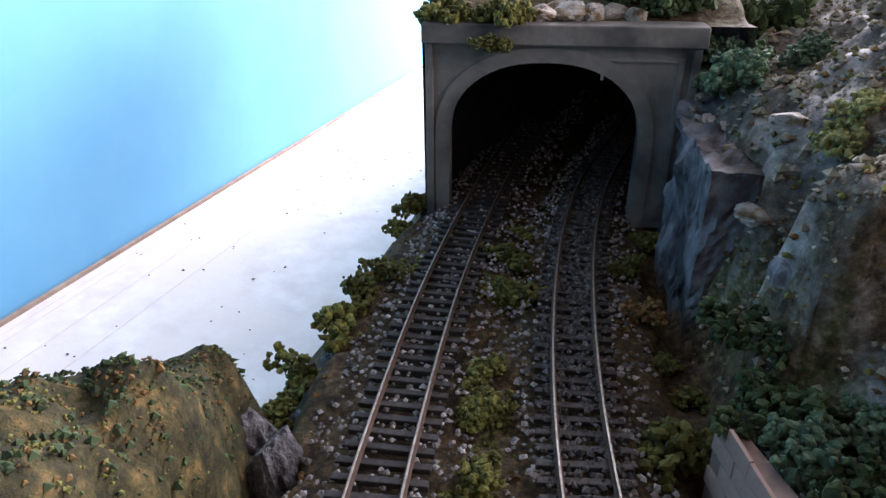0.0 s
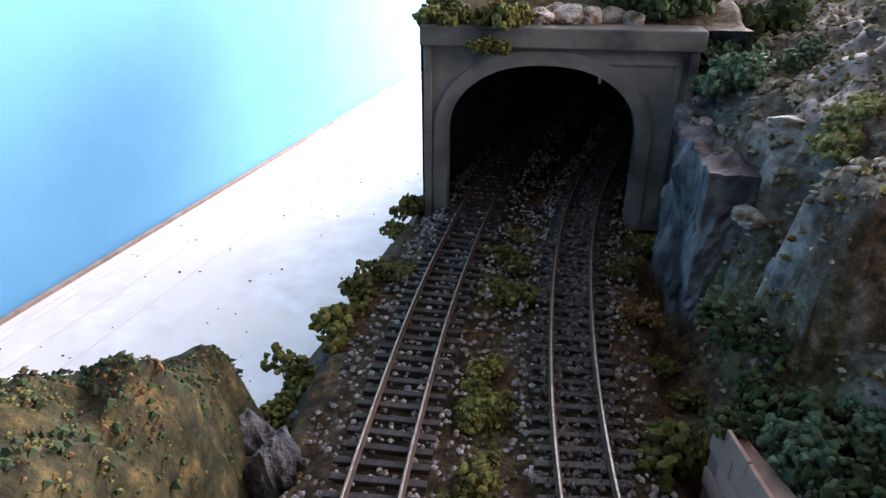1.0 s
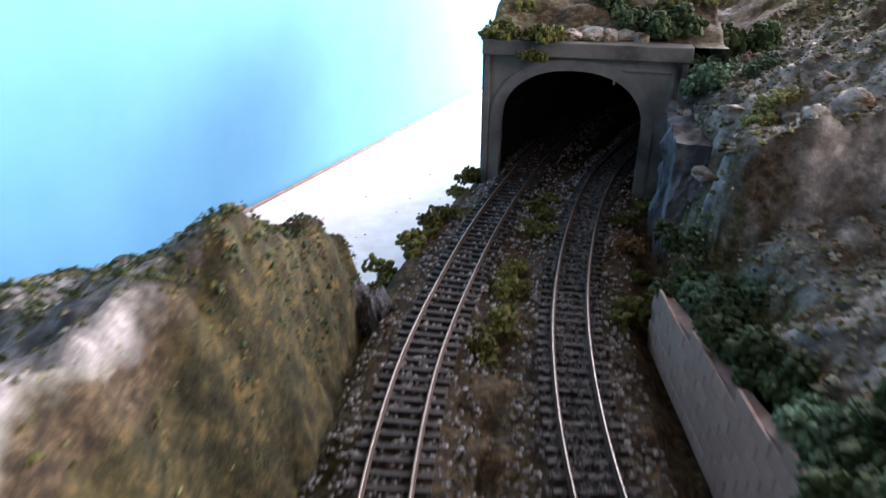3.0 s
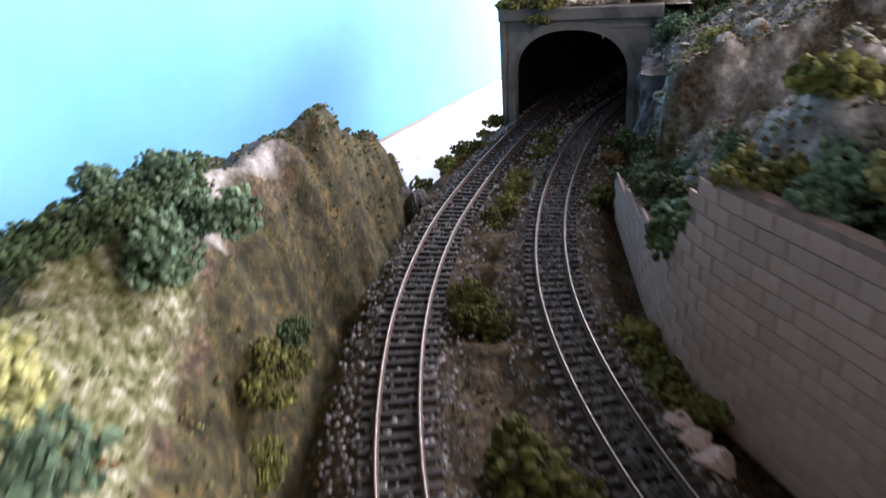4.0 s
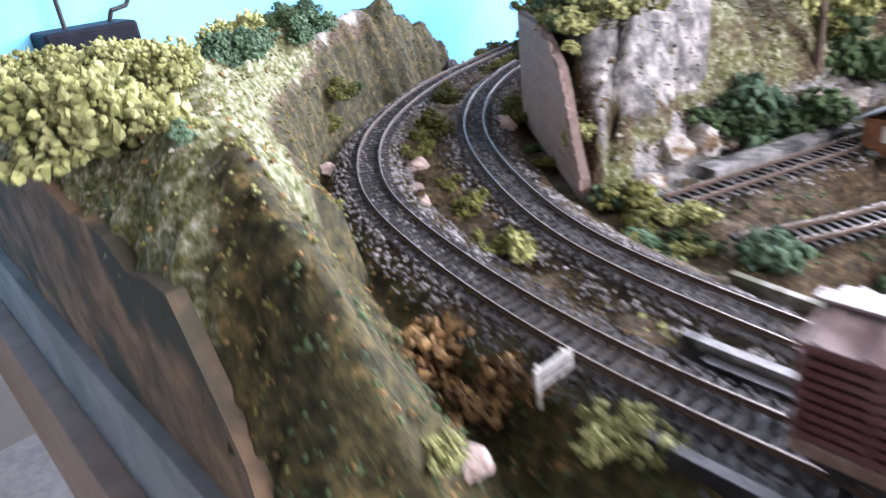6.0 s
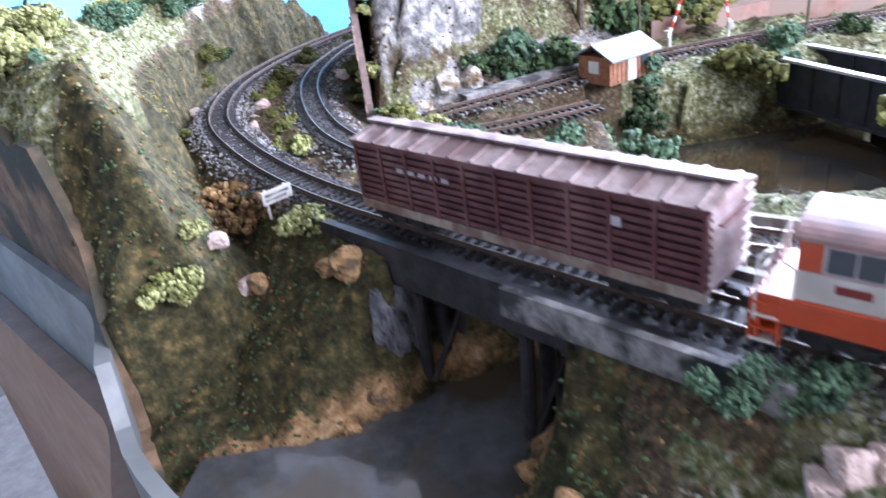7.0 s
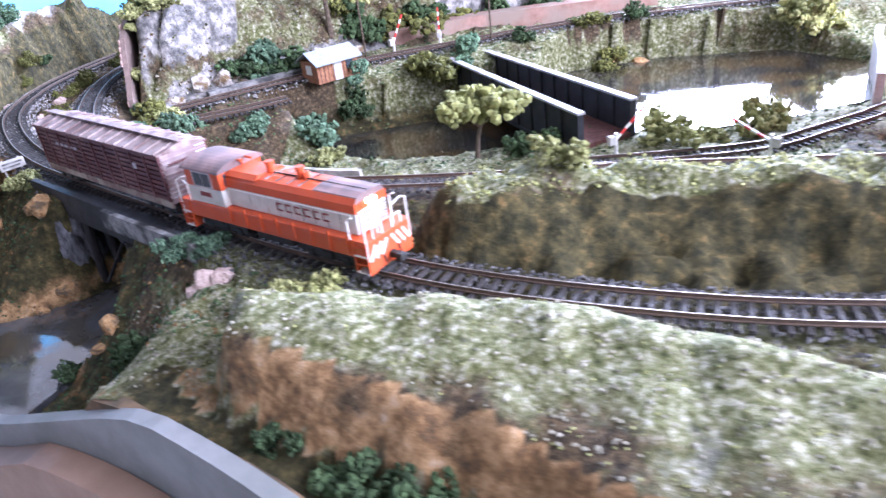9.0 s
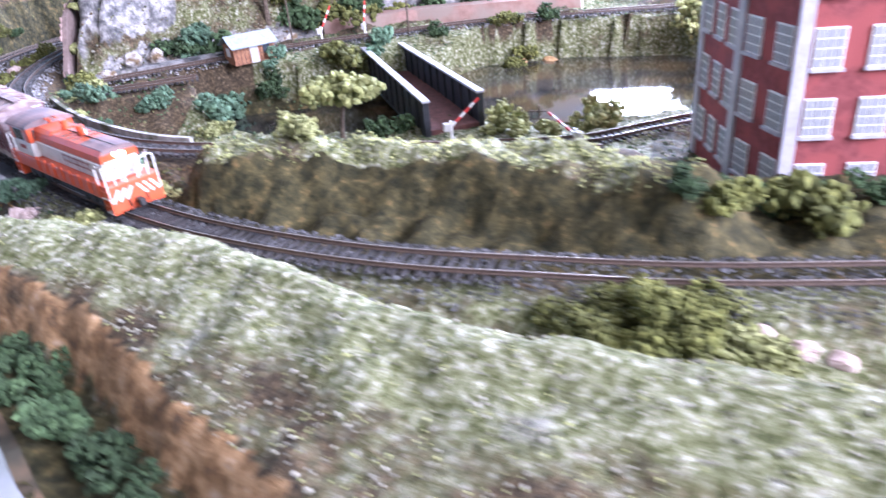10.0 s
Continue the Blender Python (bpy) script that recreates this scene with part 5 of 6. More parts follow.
    for y in (-0.002, 0.002):
        rod(bm, (0.0688, y, 0.0375), (0.0702, y, 0.0375), 0.0015, 12)
    part("headlight", bm, "lamp_on", ob, "pair of lit yellow headlights")
    part("number_board", boxes((0.0686, -0.008, 0.0358, 0.0694, -0.0045, 0.0392), (0.0686, 0.0045, 0.0358, 0.0694, 0.008, 0.0392)), "orange", ob)
    for x in (-0.005, 0.020):
        bm = bmesh.new()
        rod(bm, (x, 0, 0.042), (x, 0, 0.0485), 0.0022, 12)
        rod(bm, (x, 0, 0.0478), (x, 0, 0.0492), 0.0027, 12)
        part("exhaust_stack", bm, "orange", ob)
    bm = bmesh.new()
    bmesh.ops.create_cone(bm, cap_ends=True, segments=10, radius1=0.0022, radius2=0.0009, depth=0.0035, matrix=Matrix.Translation((0.0255, 0.0, 0.0455)))
    rod(bm, (0.0255, -0.002, 0.042), (0.0255, -0.002, 0.047), 0.0004)
    part("bell", bm, "orange", ob)
    bm = rods(0.0008, [(-0.030, 0.003, 0.0475), (-0.024, 0.003, 0.0475)], [(-0.030, -0.003, 0.0475), (-0.026, -0.003, 0.0475)], [(-0.03, 0, 0.044), (-0.03, 0, 0.047)])
    part("horn", bm, "orange", ob)
    loft(-0.033, -0.006, [(-0.0118, 0.041), (-0.0085, 0.0432), (0.0085, 0.0432), (0.0118, 0.041)], "orange", "hood_hatch")
    part("roof_seam", boxes(*[(0.0 + k * 0.009, -0.0095, 0.0421, 0.0003 + k * 0.009, 0.0095, 0.0428) for k in range(4)], (-0.006, -0.0002, 0.0424, 0.068, 0.0002, 0.0432)), "fade", ob)
    part("fuel_tank", boxes((-0.016, -0.0125, 0.004, 0.016, 0.0125, 0.0118), bevel=0.0015), "black", ob)
    truck(ob, 0.044)
    truck(ob, -0.044)
    return ob


def stock_car(m):
    ob = thing("slatted_boxcar", m, "weathered maroon slat-sided freight car coupled behind the locomotive", "freight car")
    L, W, z0, z1 = 0.093, 0.0168, 0.0125, 0.0455
    # solid block; its near-black colour paints the shade between the slats
    part("core", boxes((-L + 0.001, -W + 0.0014, z0, L - 0.001, W - 0.0014, z1)), "slat_shade", ob, "solid core painted dark as the shade behind the slats")
    part("side_sill", boxes((-L, -W - 0.0003, 0.0098, L, -W + 0.001, 0.0145), (-L, W - 0.001, 0.0098, L, W + 0.0003, 0.0145)), "boxcar_dust", ob, "dusty tan side sill")
    part("underframe", boxes((-L + 0.004, -0.006, 0.007, L - 0.004, 0.006, 0.0125), (-0.02, -0.013, 0.006, 0.004, -0.006, 0.011), (0.008, 0.006, 0.0062, 0.022, 0.012, 0.011)), "black", ob)
    n = 9
    for side in (-1, 1):
        for k in range(n):
            z = 0.0152 + k * 0.0034
            part("slat", boxes((-L, side * W, z, L, side * (W - 0.0012), z + 0.0021)), "boxcar", ob)
        for k in range(11):
            x = -L + 0.0012 + k * (2 * L - 0.0024) / 10
            part("post", boxes((x - 0.0009, side * (W - 0.0005), 0.0145, x + 0.0009, side * (W + 0.0008), z1)), "boxcar", ob)
        for x0, w, z, h in [(-0.062 + k * 0.0075, 0.0045, 0.0335, 0.002) for k in range(5)] + [(0.055, 0.005, 0.0325, 0.004)]:
            part("name_block", boxes((x0, side * (W + 0.0002), z, x0 + w, side * (W + 0.0006), z + h)), "trim_grey", ob, "pale plain lettering block")
        part("eave", boxes((-L - 0.0008, side * (W - 0.0006), z1 - 0.001, L + 0.0008, side * (W + 0.0012), z1 + 0.0006)), "boxcar", ob)
    for end in (-1, 1):
        # end walls take the colour with the light painted in
        e = part("end_wall", boxes((end * (L - 0.001), -W, z0, end * L, W, z1)), "car_end_lit", ob, "ribbed end wall painted pale for the strong light on it")
        part("end_rib", boxes(*[(end * L, -W + 0.001, 0.0155 + k * 0.0032, end * (L + 0.0009), W - 0.001, 0.0170 + k * 0.0032) for k in range(9)], bevel=0.0003), "car_end_lit", e)
        part("ladder", boxes(*[(end * (L + 0.001), 0.0085, 0.016 + k * 0.004, end * (L + 0.0015), 0.0155, 0.0166 + k * 0.004) for k in range(8)]), "white_rail", ob, "pale end ladder rungs")
        part("coupler", boxes((end * L, -0.0018, 0.0065, end * (L + 0.007), 0.0018, 0.0098), bevel=0.0004), "black", ob)
        part("brake_step", boxes((end * L, -0.012, 0.0385, end * (L + 0.003), 0.012, 0.0392)), "boxcar", ob)
    vs, fs = [], []
    roof = [(-W - 0.001, z1), (-W - 0.001, z1 + 0.0008), (0, z1 + 0.0048), (W + 0.001, z1 + 0.0008), (W + 0.001, z1)]
    vs = [(-L - 0.001, y, z) for y, z in roof] + [(L + 0.001, y, z) for y, z in roof]
    fs = [(0, 1, 2, 3, 4), (9, 8, 7, 6, 5)] + [(i, 5 + i, 5 + (i + 1) % 5, (i + 1) % 5) for i in range(5)]
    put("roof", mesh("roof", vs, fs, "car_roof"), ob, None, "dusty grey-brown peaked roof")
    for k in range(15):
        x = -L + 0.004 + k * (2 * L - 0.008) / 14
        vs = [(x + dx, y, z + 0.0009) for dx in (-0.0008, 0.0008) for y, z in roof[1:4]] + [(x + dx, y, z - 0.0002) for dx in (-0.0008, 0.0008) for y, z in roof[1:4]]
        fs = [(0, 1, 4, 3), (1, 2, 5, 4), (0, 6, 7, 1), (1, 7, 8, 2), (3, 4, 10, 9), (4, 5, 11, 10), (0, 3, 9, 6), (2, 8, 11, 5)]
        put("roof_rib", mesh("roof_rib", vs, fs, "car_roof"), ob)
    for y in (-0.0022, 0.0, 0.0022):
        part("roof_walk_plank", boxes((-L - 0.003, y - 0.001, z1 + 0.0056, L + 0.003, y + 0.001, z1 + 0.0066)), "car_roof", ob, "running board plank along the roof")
    truck(ob, 0.068, (-0.0105, 0.0105))
    truck(ob, -0.068, (-0.0105, 0.0105))
    return ob


FRONT = arc_of_x(LINE_L, 0.612)
locomotive(on_track(LINE_L, FRONT - 0.0778, 0.088))
stock_car(on_track(LINE_L, FRONT - 0.0778 - 0.0865 - 0.1, 0.136))


# ---- bridges ----
def strip_of(line, x0, x1):
    p = np.array(line)
    return p[(p[:, 0] >= x0) & (p[:, 0] <= x1) & (p[:, 1] < -0.15)]


def trestle():
    ob = thing("trestle_bridge", Matrix(), "black timber trestle carrying the outer track over the creek", "bridge")
    deck = strip_of(LINE_L, 0.255, 0.505)
    ribbon("girder", deck, "trestle", -0.0265, -0.022, -0.026, -0.003, "", "", ob)
    ribbon("girder", deck, "trestle", 0.022, 0.0265, -0.026, -0.003, "", "", ob)
    ribbon("deck", deck, "trestle", -0.022, 0.022, -0.012, -0.0068, "", "", ob)
    p, t = even(deck, 0.001)
    for x in (0.305, 0.33, 0.392, 0.415):
        i = int(np.argmin(abs(p[:, 0] - x)))
        (px, py), (tx, ty) = p[i, :2], t[i]
        m = pose(px, py, 0, 0, 0, math.degrees(math.atan2(ty, tx)))
        for y, lean in ((-0.019, -0.004), (-0.006, -0.001), (0.006, 0.001), (0.019, 0.004)):
            bm = bmesh.new()
            rod(bm, (0, y + lean, -0.105), (0, y, -0.024), 0.0036, 10)
            part("post", bm, "trestle", ob, m=m)
        part("cap_beam", boxes((-0.004, -0.025, -0.03, 0.004, 0.025, -0.0235), bevel=0.0006), "trestle", ob, m=m)
        part("brace", rods(0.0016, [(0.004, -0.022, -0.085), (0.004, 0.02, -0.034)]), "trestle", ob, m=m)
    for x in (0.28, 0.48):
        i = int(np.argmin(abs(p[:, 0] - x)))
        (px, py), (tx, ty) = p[i, :2], t[i]
        part("abutment", boxes((-0.008, -0.026, -0.1, 0.008, 0.026, -0.026), bevel=0.001), "stone_wall", ob, "grey stone abutment", m=pose(px, py, 0, 0, 0, math.degrees(math.atan2(ty, tx))))
    return ob


trestle()
ribbon("grey_kerb", strip_of(LINE_L, 0.24, 0.56), "fade", 0.029, 0.0335, -0.016, -0.0005, "weathered grey timber kerb between the tracks", "kerb")
ribbon("creek_side_kerb", strip_of(LINE_L, 0.385, 0.505), "fade", -0.031, -0.0268, -0.016, -0.0022, "weathered timber capping along the trestle", "kerb")
ribbon("inner_kerb", strip_of(LINE_R, 0.25, 0.56), "stone_edge", 0.027, 0.031, -0.016, -0.0035, "pale stone edging along the inner track", "kerb")


def girder_bridge():
    ob = thing("girder_bridge", Matrix(), "black plate girder bridge with pale caps and a dark red deck", "bridge")
    a0, a1, b0, b1 = Vector((0.497, 0.172, 0)), Vector((0.703, -0.13, 0)), Vector((0.557, 0.176, 0)), Vector((0.751, -0.092, 0))
    for a, b in ((a0, a1), (b0, b1)):
        d = b - a
        m = Matrix.Translation(a) @ Matrix.Rotation(math.atan2(d.y, d.x), 4, "Z")
        n = d.length
        g = part("girder", boxes((0, -0.0012, -0.068, n, 0.0012, -0.027), (0, -0.0035, -0.07, n, 0.0035, -0.067)), "girder", ob, m=m)
        part("cap", boxes((-0.002, -0.0042, -0.027, n + 0.002, 0.0042, -0.0245), bevel=0.0004), "girder_top", ob, "pale worn girder cap", m=m)
        for k in range(13):
            part("stiffener", boxes((k * n / 12 - 0.0008, -0.0032, -0.067, k * n / 12 + 0.0008, 0.0032, -0.027)), "girder", ob, m=m)
    m0, m1 = (a0 + b0) / 2, (a1 + b1) / 2
    d = m1 - m0
    part("deck", boxes((0, -0.027, -0.064, d.length, 0.027, -0.058)), "deck_red", ob, "dark red planked deck", m=Matrix.Translation(m0) @ Matrix.Rotation(math.atan2(d.y, d.x), 4, "Z"))
    part("pier", boxes((-0.012, -0.032, -0.12, 0.012, 0.032, -0.068), bevel=0.002), "stone_wall", ob, "grey stone pier", m=Matrix.Translation(m0.lerp(m1, 0.97)) @ Matrix.Rotation(math.atan2(d.y, d.x), 4, "Z"))
    part("pier", boxes((-0.012, -0.032, -0.12, 0.012, 0.032, -0.068), bevel=0.002), "stone_wall", ob, "grey stone pier", m=Matrix.Translation(m0.lerp(m1, 0.04)) @ Matrix.Rotation(math.atan2(d.y, d.x), 4, "Z"))
    return ob


girder_bridge()


# ---- buildings and small things ----
def brick_building():
    foot = [(1.019, -0.288), (1.25, -0.25), (1.22, -0.05), (0.965, -0.14), (0.988, -0.225)]
    z0, h = -0.07, 0.235
    ob = thing("brick_building", Matrix(), "tall red brick mill building with pale sash windows", "building")
    n = len(foot)
    vs = [(x, y, z0) for x, y in foot] + [(x, y, z0 + h) for x, y in foot]
    fs = [tuple(range(n))[::-1], tuple(range(n, 2 * n))] + [(i, (i + 1) % n, n + (i + 1) % n, n + i) for i in range(n)]
    put("wall", mesh("wall", vs, fs, "brick"), ob)
    cx, cy = np.mean(foot, 0)
    part("roof", boxes((-0.13, -0.1, 0, 0.13, 0.1, 0.004)), "trim_grey", ob, m=pose(cx + 0.01, cy, z0 + h, 0, 0, 9))
    for (a, b), cols in (((foot[0], foot[1]), 7), ((foot[4], foot[0]), 2), ((foot[3], foot[4]), 3)):
        dx, dy = b[0] - a[0], b[1] - a[1]
        ln = math.hypot(dx, dy)
        m0 = pose(a[0], a[1], z0, 0, 0, math.degrees(math.atan2(dy, dx)))
        step = ln / cols
        for k in range(cols):
            for r in range(5):
                x, z = step * (k + 0.5), 0.034 + r * 0.046
                w, hh = min(0.0095, step * 0.3), 0.013
                m = m0 @ Matrix.Translation((x, 0, z))
                win = part("window", boxes((-w, -0.0012, -hh, w, 0.001, hh)), "window_white", ob, "pale multi-pane sash window", m=m)
                part("pane", boxes(*[(-w + 0.001 + c * (2 * w - 0.001) / 3, -0.0016, -hh + 0.001 + q * (2 * hh - 0.001) / 4, -w + (c + 1) * (2 * w - 0.001) / 3, -0.0011, -hh + (q + 1) * (2 * hh - 0.001) / 4) for c in range(3) for q in range(4)]), "window_pane", win)
                part("sill", boxes((-w - 0.001, -0.003, -hh - 0.0022, w + 0.001, 0.0, -hh)), "trim_grey", win)
        part("corner_pilaster", boxes((-0.004, -0.0025, 0, 0.005, 0.001, h), bevel=0.0004), "trim_grey", ob, "grey stone corner strip", m=m0)
        part("cornice", boxes((0, -0.004, h - 0.008, ln, 0.0, h)), "trim_grey", ob, m=m0)
    return ob


brick_building()


def shed():
    m = pose(0.393, 0.05, ground_z(0.393, 0.05) - 0.002, 0, 0, 52)
    ob = thing("station_shed", m, "small tan wooden shed with a pale grey gable roof", "shed")
    w, d, h = 0.029, 0.019, 0.025
    part("wall", boxes((-w, -d, 0, w, d, h)), "shed_wood", ob)
    part("plank_seam", boxes(*[(-w + 0.004 + k * 0.0055, -d - 0.0004, 0, -w + 0.0045 + k * 0.0055, -d + 0.0001, h) for k in range(10)]), "black", ob)
    vs = [(-w - 0.004, -d - 0.007, h - 0.003), (w + 0.004, -d - 0.007, h - 0.003), (w + 0.004, 0, h + 0.01), (-w - 0.004, 0, h + 0.01), (-w - 0.004, d + 0.007, h - 0.003), (w + 0.004, d + 0.007, h - 0.003)]
    vs += [(x, y, z + 0.0015) for x, y, z in vs]
    fs = [(0, 3, 2, 1), (3, 4, 5, 2), (6, 7, 8, 9), (9, 8, 11, 10), (0, 1, 7, 6), (4, 10, 11, 5), (0, 6, 9, 3), (3, 9, 10, 4), (1, 2, 8, 7), (2, 5, 11, 8)]
    put("roof", mesh("roof", vs, fs, "shed_roof"), ob)
    part("door", boxes((-0.006, -d - 0.001, 0, 0.005, -d + 0.001, 0.022)), "sign_white", ob, "pale plank door")
    part("window", boxes((0.012, -d - 0.001, 0.01, 0.022, -d + 0.001, 0.021)), "glass", ob)
    part("end_window", boxes((-w - 0.001, -0.006, 0.01, -w + 0.001, 0.006, 0.021)), "window_white", ob)
    return ob


shed()


def sign_board():
    x, y = 0.215, -0.279
    ob = thing("trackside_sign", pose(x, y, ground_z(x, y), 0, 0, 62), "white weathered wooden sign board on two posts", "sign")
    part("board", boxes((-0.0105, -0.0008, 0.006, 0.0105, 0.0008, 0.0145), bevel=0.0003), "sign_white", ob)
    part("line_block", boxes((-0.0085, -0.0011, 0.011, 0.008, -0.0007, 0.0125), (-0.0085, -0.0011, 0.008, 0.006, -0.0007, 0.0095)), "fade", ob, "illegible grey lines of writing")
    for s in (-0.007, 0.007):
        part("post", boxes((s - 0.0008, 0.0008, -0.004, s + 0.0008, 0.0022, 0.015)), "sign_white", ob)
    return ob


sign_board()


def crossing_gate(x, y, turn, tilt, label):
    z = ground_z(x, y)
    ob = thing("crossing_gate", pose(x, y, z, 0, 0, turn), label, "crossing gate", "crossing gates")
    part("post", rods(0.0016, [(0, 0, -0.002), (0, 0, 0.022)], seg=8), "white_rail", ob)
    part("counterweight", boxes((-0.008, -0.003, 0.012, -0.002, 0.003, 0.02), bevel=0.0005), "sign_white", ob)
    for k in range(6):
        a = Matrix.Translation((0, 0, 0.016)) @ Matrix.Rotation(-radians(tilt), 4, "Y")
        part("arm_band", boxes((k * 0.0065, -0.0009, -0.001, (k + 1) * 0.0065 - 0.0001, 0.0009, 0.001)), "red" if k % 2 else "white_rail", ob, m=a)
    return ob


crossing_gate(0.735, -0.15, 35, 38, "raised red and white striped crossing gate beside the bridge")
crossing_gate(0.86, -0.17, 140, 20, "red and white crossing gate beside the low track")
crossing_gate(0.44, 0.175, 60, 55, "raised white crossing gate by the far track")
crossing_gate(0.5, 0.2, 100, 55, "raised white crossing gate by the far road")


def pole(x, y, h):
    ob = thing("telegraph_pole", pose(x, y, ground_z(x, y) - 0.003), "thin dark wooden telegraph pole", "pole", "telegraph poles")
    part("shaft", rods(0.0013, [(0, 0, 0), (0, 0, h)], seg=8), "bark", ob)
    part("crossarm", boxes((-0.012, -0.0007, h - 0.008, 0.012, 0.0007, h - 0.0065), (-0.01, -0.0007, h - 0.014, 0.01, 0.0007, h - 0.0125)), "bark", ob)


pole(0.574, 0.19, 0.1)
pole(0.41, 0.14, 0.1)
pole(0.8, -0.02, 0.075)


def black_unit():
    m = pose(-0.432, 0.155, -0.03, 0, 0, 62)
    ob = thing("black_power_unit", m, "dark blue-black plastic power unit with a cable by the wall", "power unit")
    part("case", boxes((-0.052, -0.035, 0, 0.052, 0.035, 0.12), bevel=0.004), "box_black", ob)
    part("rib", boxes(*[(-0.05, -0.0362, 0.02 + k * 0.02, 0.05, -0.034, 0.023 + k * 0.02) for k in range(5)]), "box_black", ob)
    part("cable", rods(0.0028, [(0.03, 0.0, 0.118), (0.035, -0.004, 0.132), (0.055, 0.0, 0.135), (0.066, 0.0, 0.152), (0.066, 0.01, 0.3)], [(-0.02, 0, 0.118), (-0.02, 0.005, 0.3)], seg=8), "black", ob, "black cable")


black_unit()


def old_truck():
    x, y = 0.41, 0.005
    ob = thing("dark_wagon", pose(x, y, ground_z(x, y), 0, 0, 40), "small dark road wagon parked before the shed", "wagon")
    part("body", boxes((-0.016, -0.007, 0.004, 0.016, 0.007, 0.010), (-0.016, -0.0065, 0.010, -0.003, 0.0065, 0.016), bevel=0.001), "black", ob)
    for sx in (-0.01, 0.01):
        for sy in (-0.007, 0.007):
            part("wheel", rods(0.0035, [(sx, sy - 0.001, 0.0035), (sx, sy + 0.001, 0.0035)], seg=12), "black", ob)


old_truck()


def figure(x, y):
    z = ground_z(x, y)
    bm = bmesh.new()
    bmesh.ops.create_cone(bm, cap_ends=True, segments=10, radius1=0.003, radius2=0.0022, depth=0.018, matrix=Matrix.Translation((0, 0, 0.009)))
    ob = part("model_figurine", bm, "rock_tan", None, m=pose(x, y, z))
    tagged(ob, "plain upright miniature figurine in orange", "figurine")


figure(0.425, 0.01)


def loading_platform():
    p = np.array(spline([(0.262, -0.022), (0.335, 0.053), (0.36, 0.078)], 6))
    ribbon("timber_platform", p, "fade", -0.008, 0.008, -0.024, -0.0115, "grey timber platform beside the far track", "platform")


loading_platform()
slab("far_road", [(0.42, 0.225), (0.55, 0.3), (0.75, 0.36), (0.8, 0.37), (0.8, 0.4), (0.74, 0.39), (0.53, 0.33), (0.4, 0.25)], -0.03, -0.004, "dirt_road", "reddish brown dirt road behind the far track", "road")


def bridge_tower(x, y, h, label):
    ob = thing("stone_pier", pose(x, y, -0.05, 0, 0, 10), label, "pier")
    part("shaft", boxes((-0.034, -0.022, -0.05, 0.034, 0.022, h), bevel=0.001), "stone_wall", ob)
    part("plinth", boxes((-0.039, -0.027, -0.05, 0.039, 0.027, 0.03), bevel=0.001), "stone_wall", ob)


bridge_tower(0.92, 0.52, 0.07, "tall weathered brown stone pier behind the pond")
ribbon("pond_wall", spline([(0.985, -0.02), (1.01, 0.06), (1.03, 0.14), (1.05, 0.2)], 6), "sign_white", -0.004, 0.004, -0.1, -0.035, "white-topped retaining wall along the pond", "wall")


def white_house():
    ob = thing("white_house", pose(1.2, 0.42, -0.03, 0, 0, 12), "white clapboard house behind the pond", "house")
    part("wall", boxes((-0.06, -0.04, 0, 0.06, 0.04, 0.075)), "sign_white", ob)
    part("board_line", boxes(*[(-0.0606, -0.0406, 0.006 + k * 0.006, 0.0606, 0.0406, 0.0065 + k * 0.006) for k in range(11)]), "trim_grey", ob)
    for k in range(4):
        part("window", boxes((-0.05 + k * 0.028, -0.0415, 0.025, -0.036 + k * 0.028, -0.0395, 0.05)), "glass", ob)
    part("roof", boxes((-0.066, -0.046, 0.075, 0.066, 0.046, 0.08), bevel=0.001), "shed_roof", ob)


white_house()


# ---- loose ground cover ----
def crumbs(name, count, mat, box_, mask, size, label, seed, flat=0.7, lift=0.2, level=None):
    """Loose scenic crumbs strewn over part of the land, as one mesh."""
    rng = np.random.default_rng(seed)
    x, y = rng.uniform(box_[0], box_[1], count * 4), rng.uniform(box_[2], box_[3], count * 4)
    ok = mask(x, y) & (side_of(FASCIA, x, y) > 0.004)
    x, y = x[ok][:count], y[ok][:count]
    z = land(x, y)[0] if level is None else np.full(x.shape, level)
    base = np.array([(1, 0, 0), (-1, 0, 0), (0, 1, 0), (0, -1, 0), (0, 0, 1), (0, 0, -1)], float)
    tri = np.array([(0, 2, 4), (2, 1, 4), (1, 3, 4), (3, 0, 4), (2, 0, 5), (1, 2, 5), (3, 1, 5), (0, 3, 5)])
    n = len(x)
    s = rng.uniform(size[0], size[1], n) ** 1.0
    v = base[None] * s[:, None, None] * rng.uniform(0.55, 1.35, (n, 6, 1))
    a = rng.uniform(0, 6.28, n)
    c, q = np.cos(a)[:, None], np.sin(a)[:, None]
    out = np.stack([x[:, None] + v[..., 0] * c - v[..., 1] * q, y[:, None] + v[..., 0] * q + v[..., 1] * c, z[:, None] + v[..., 2] * flat + lift * s[:, None]], -1)
    faces = (tri[None] + 6 * np.arange(n)[:, None, None]).reshape(-1, 3)
    return tagged(new(name, mesh(name, out.reshape(-1, 3).tolist(), faces.tolist(), mat)), label, "ground cover", kind="stuff")


def away(x, y, d):
    return (np.abs(side_of(LINE_L[::4], x, y)) > d) & (np.abs(side_of(LINE_R[::4], x, y)) > d)


on_hill = lambda x, y: (inside(HILL_WEST, x, y) > 0.004)
on_mount = lambda x, y: (inside(MOUNTAIN, x, y) > 0.006)
on_fore = lambda x, y: (side_of(CREST, x, y) < 0.03) & (side_of(CREST, x, y) > -np.interp(x, (0.54, 0.65, 0.77), (0.02, 0.04, 0.072)))
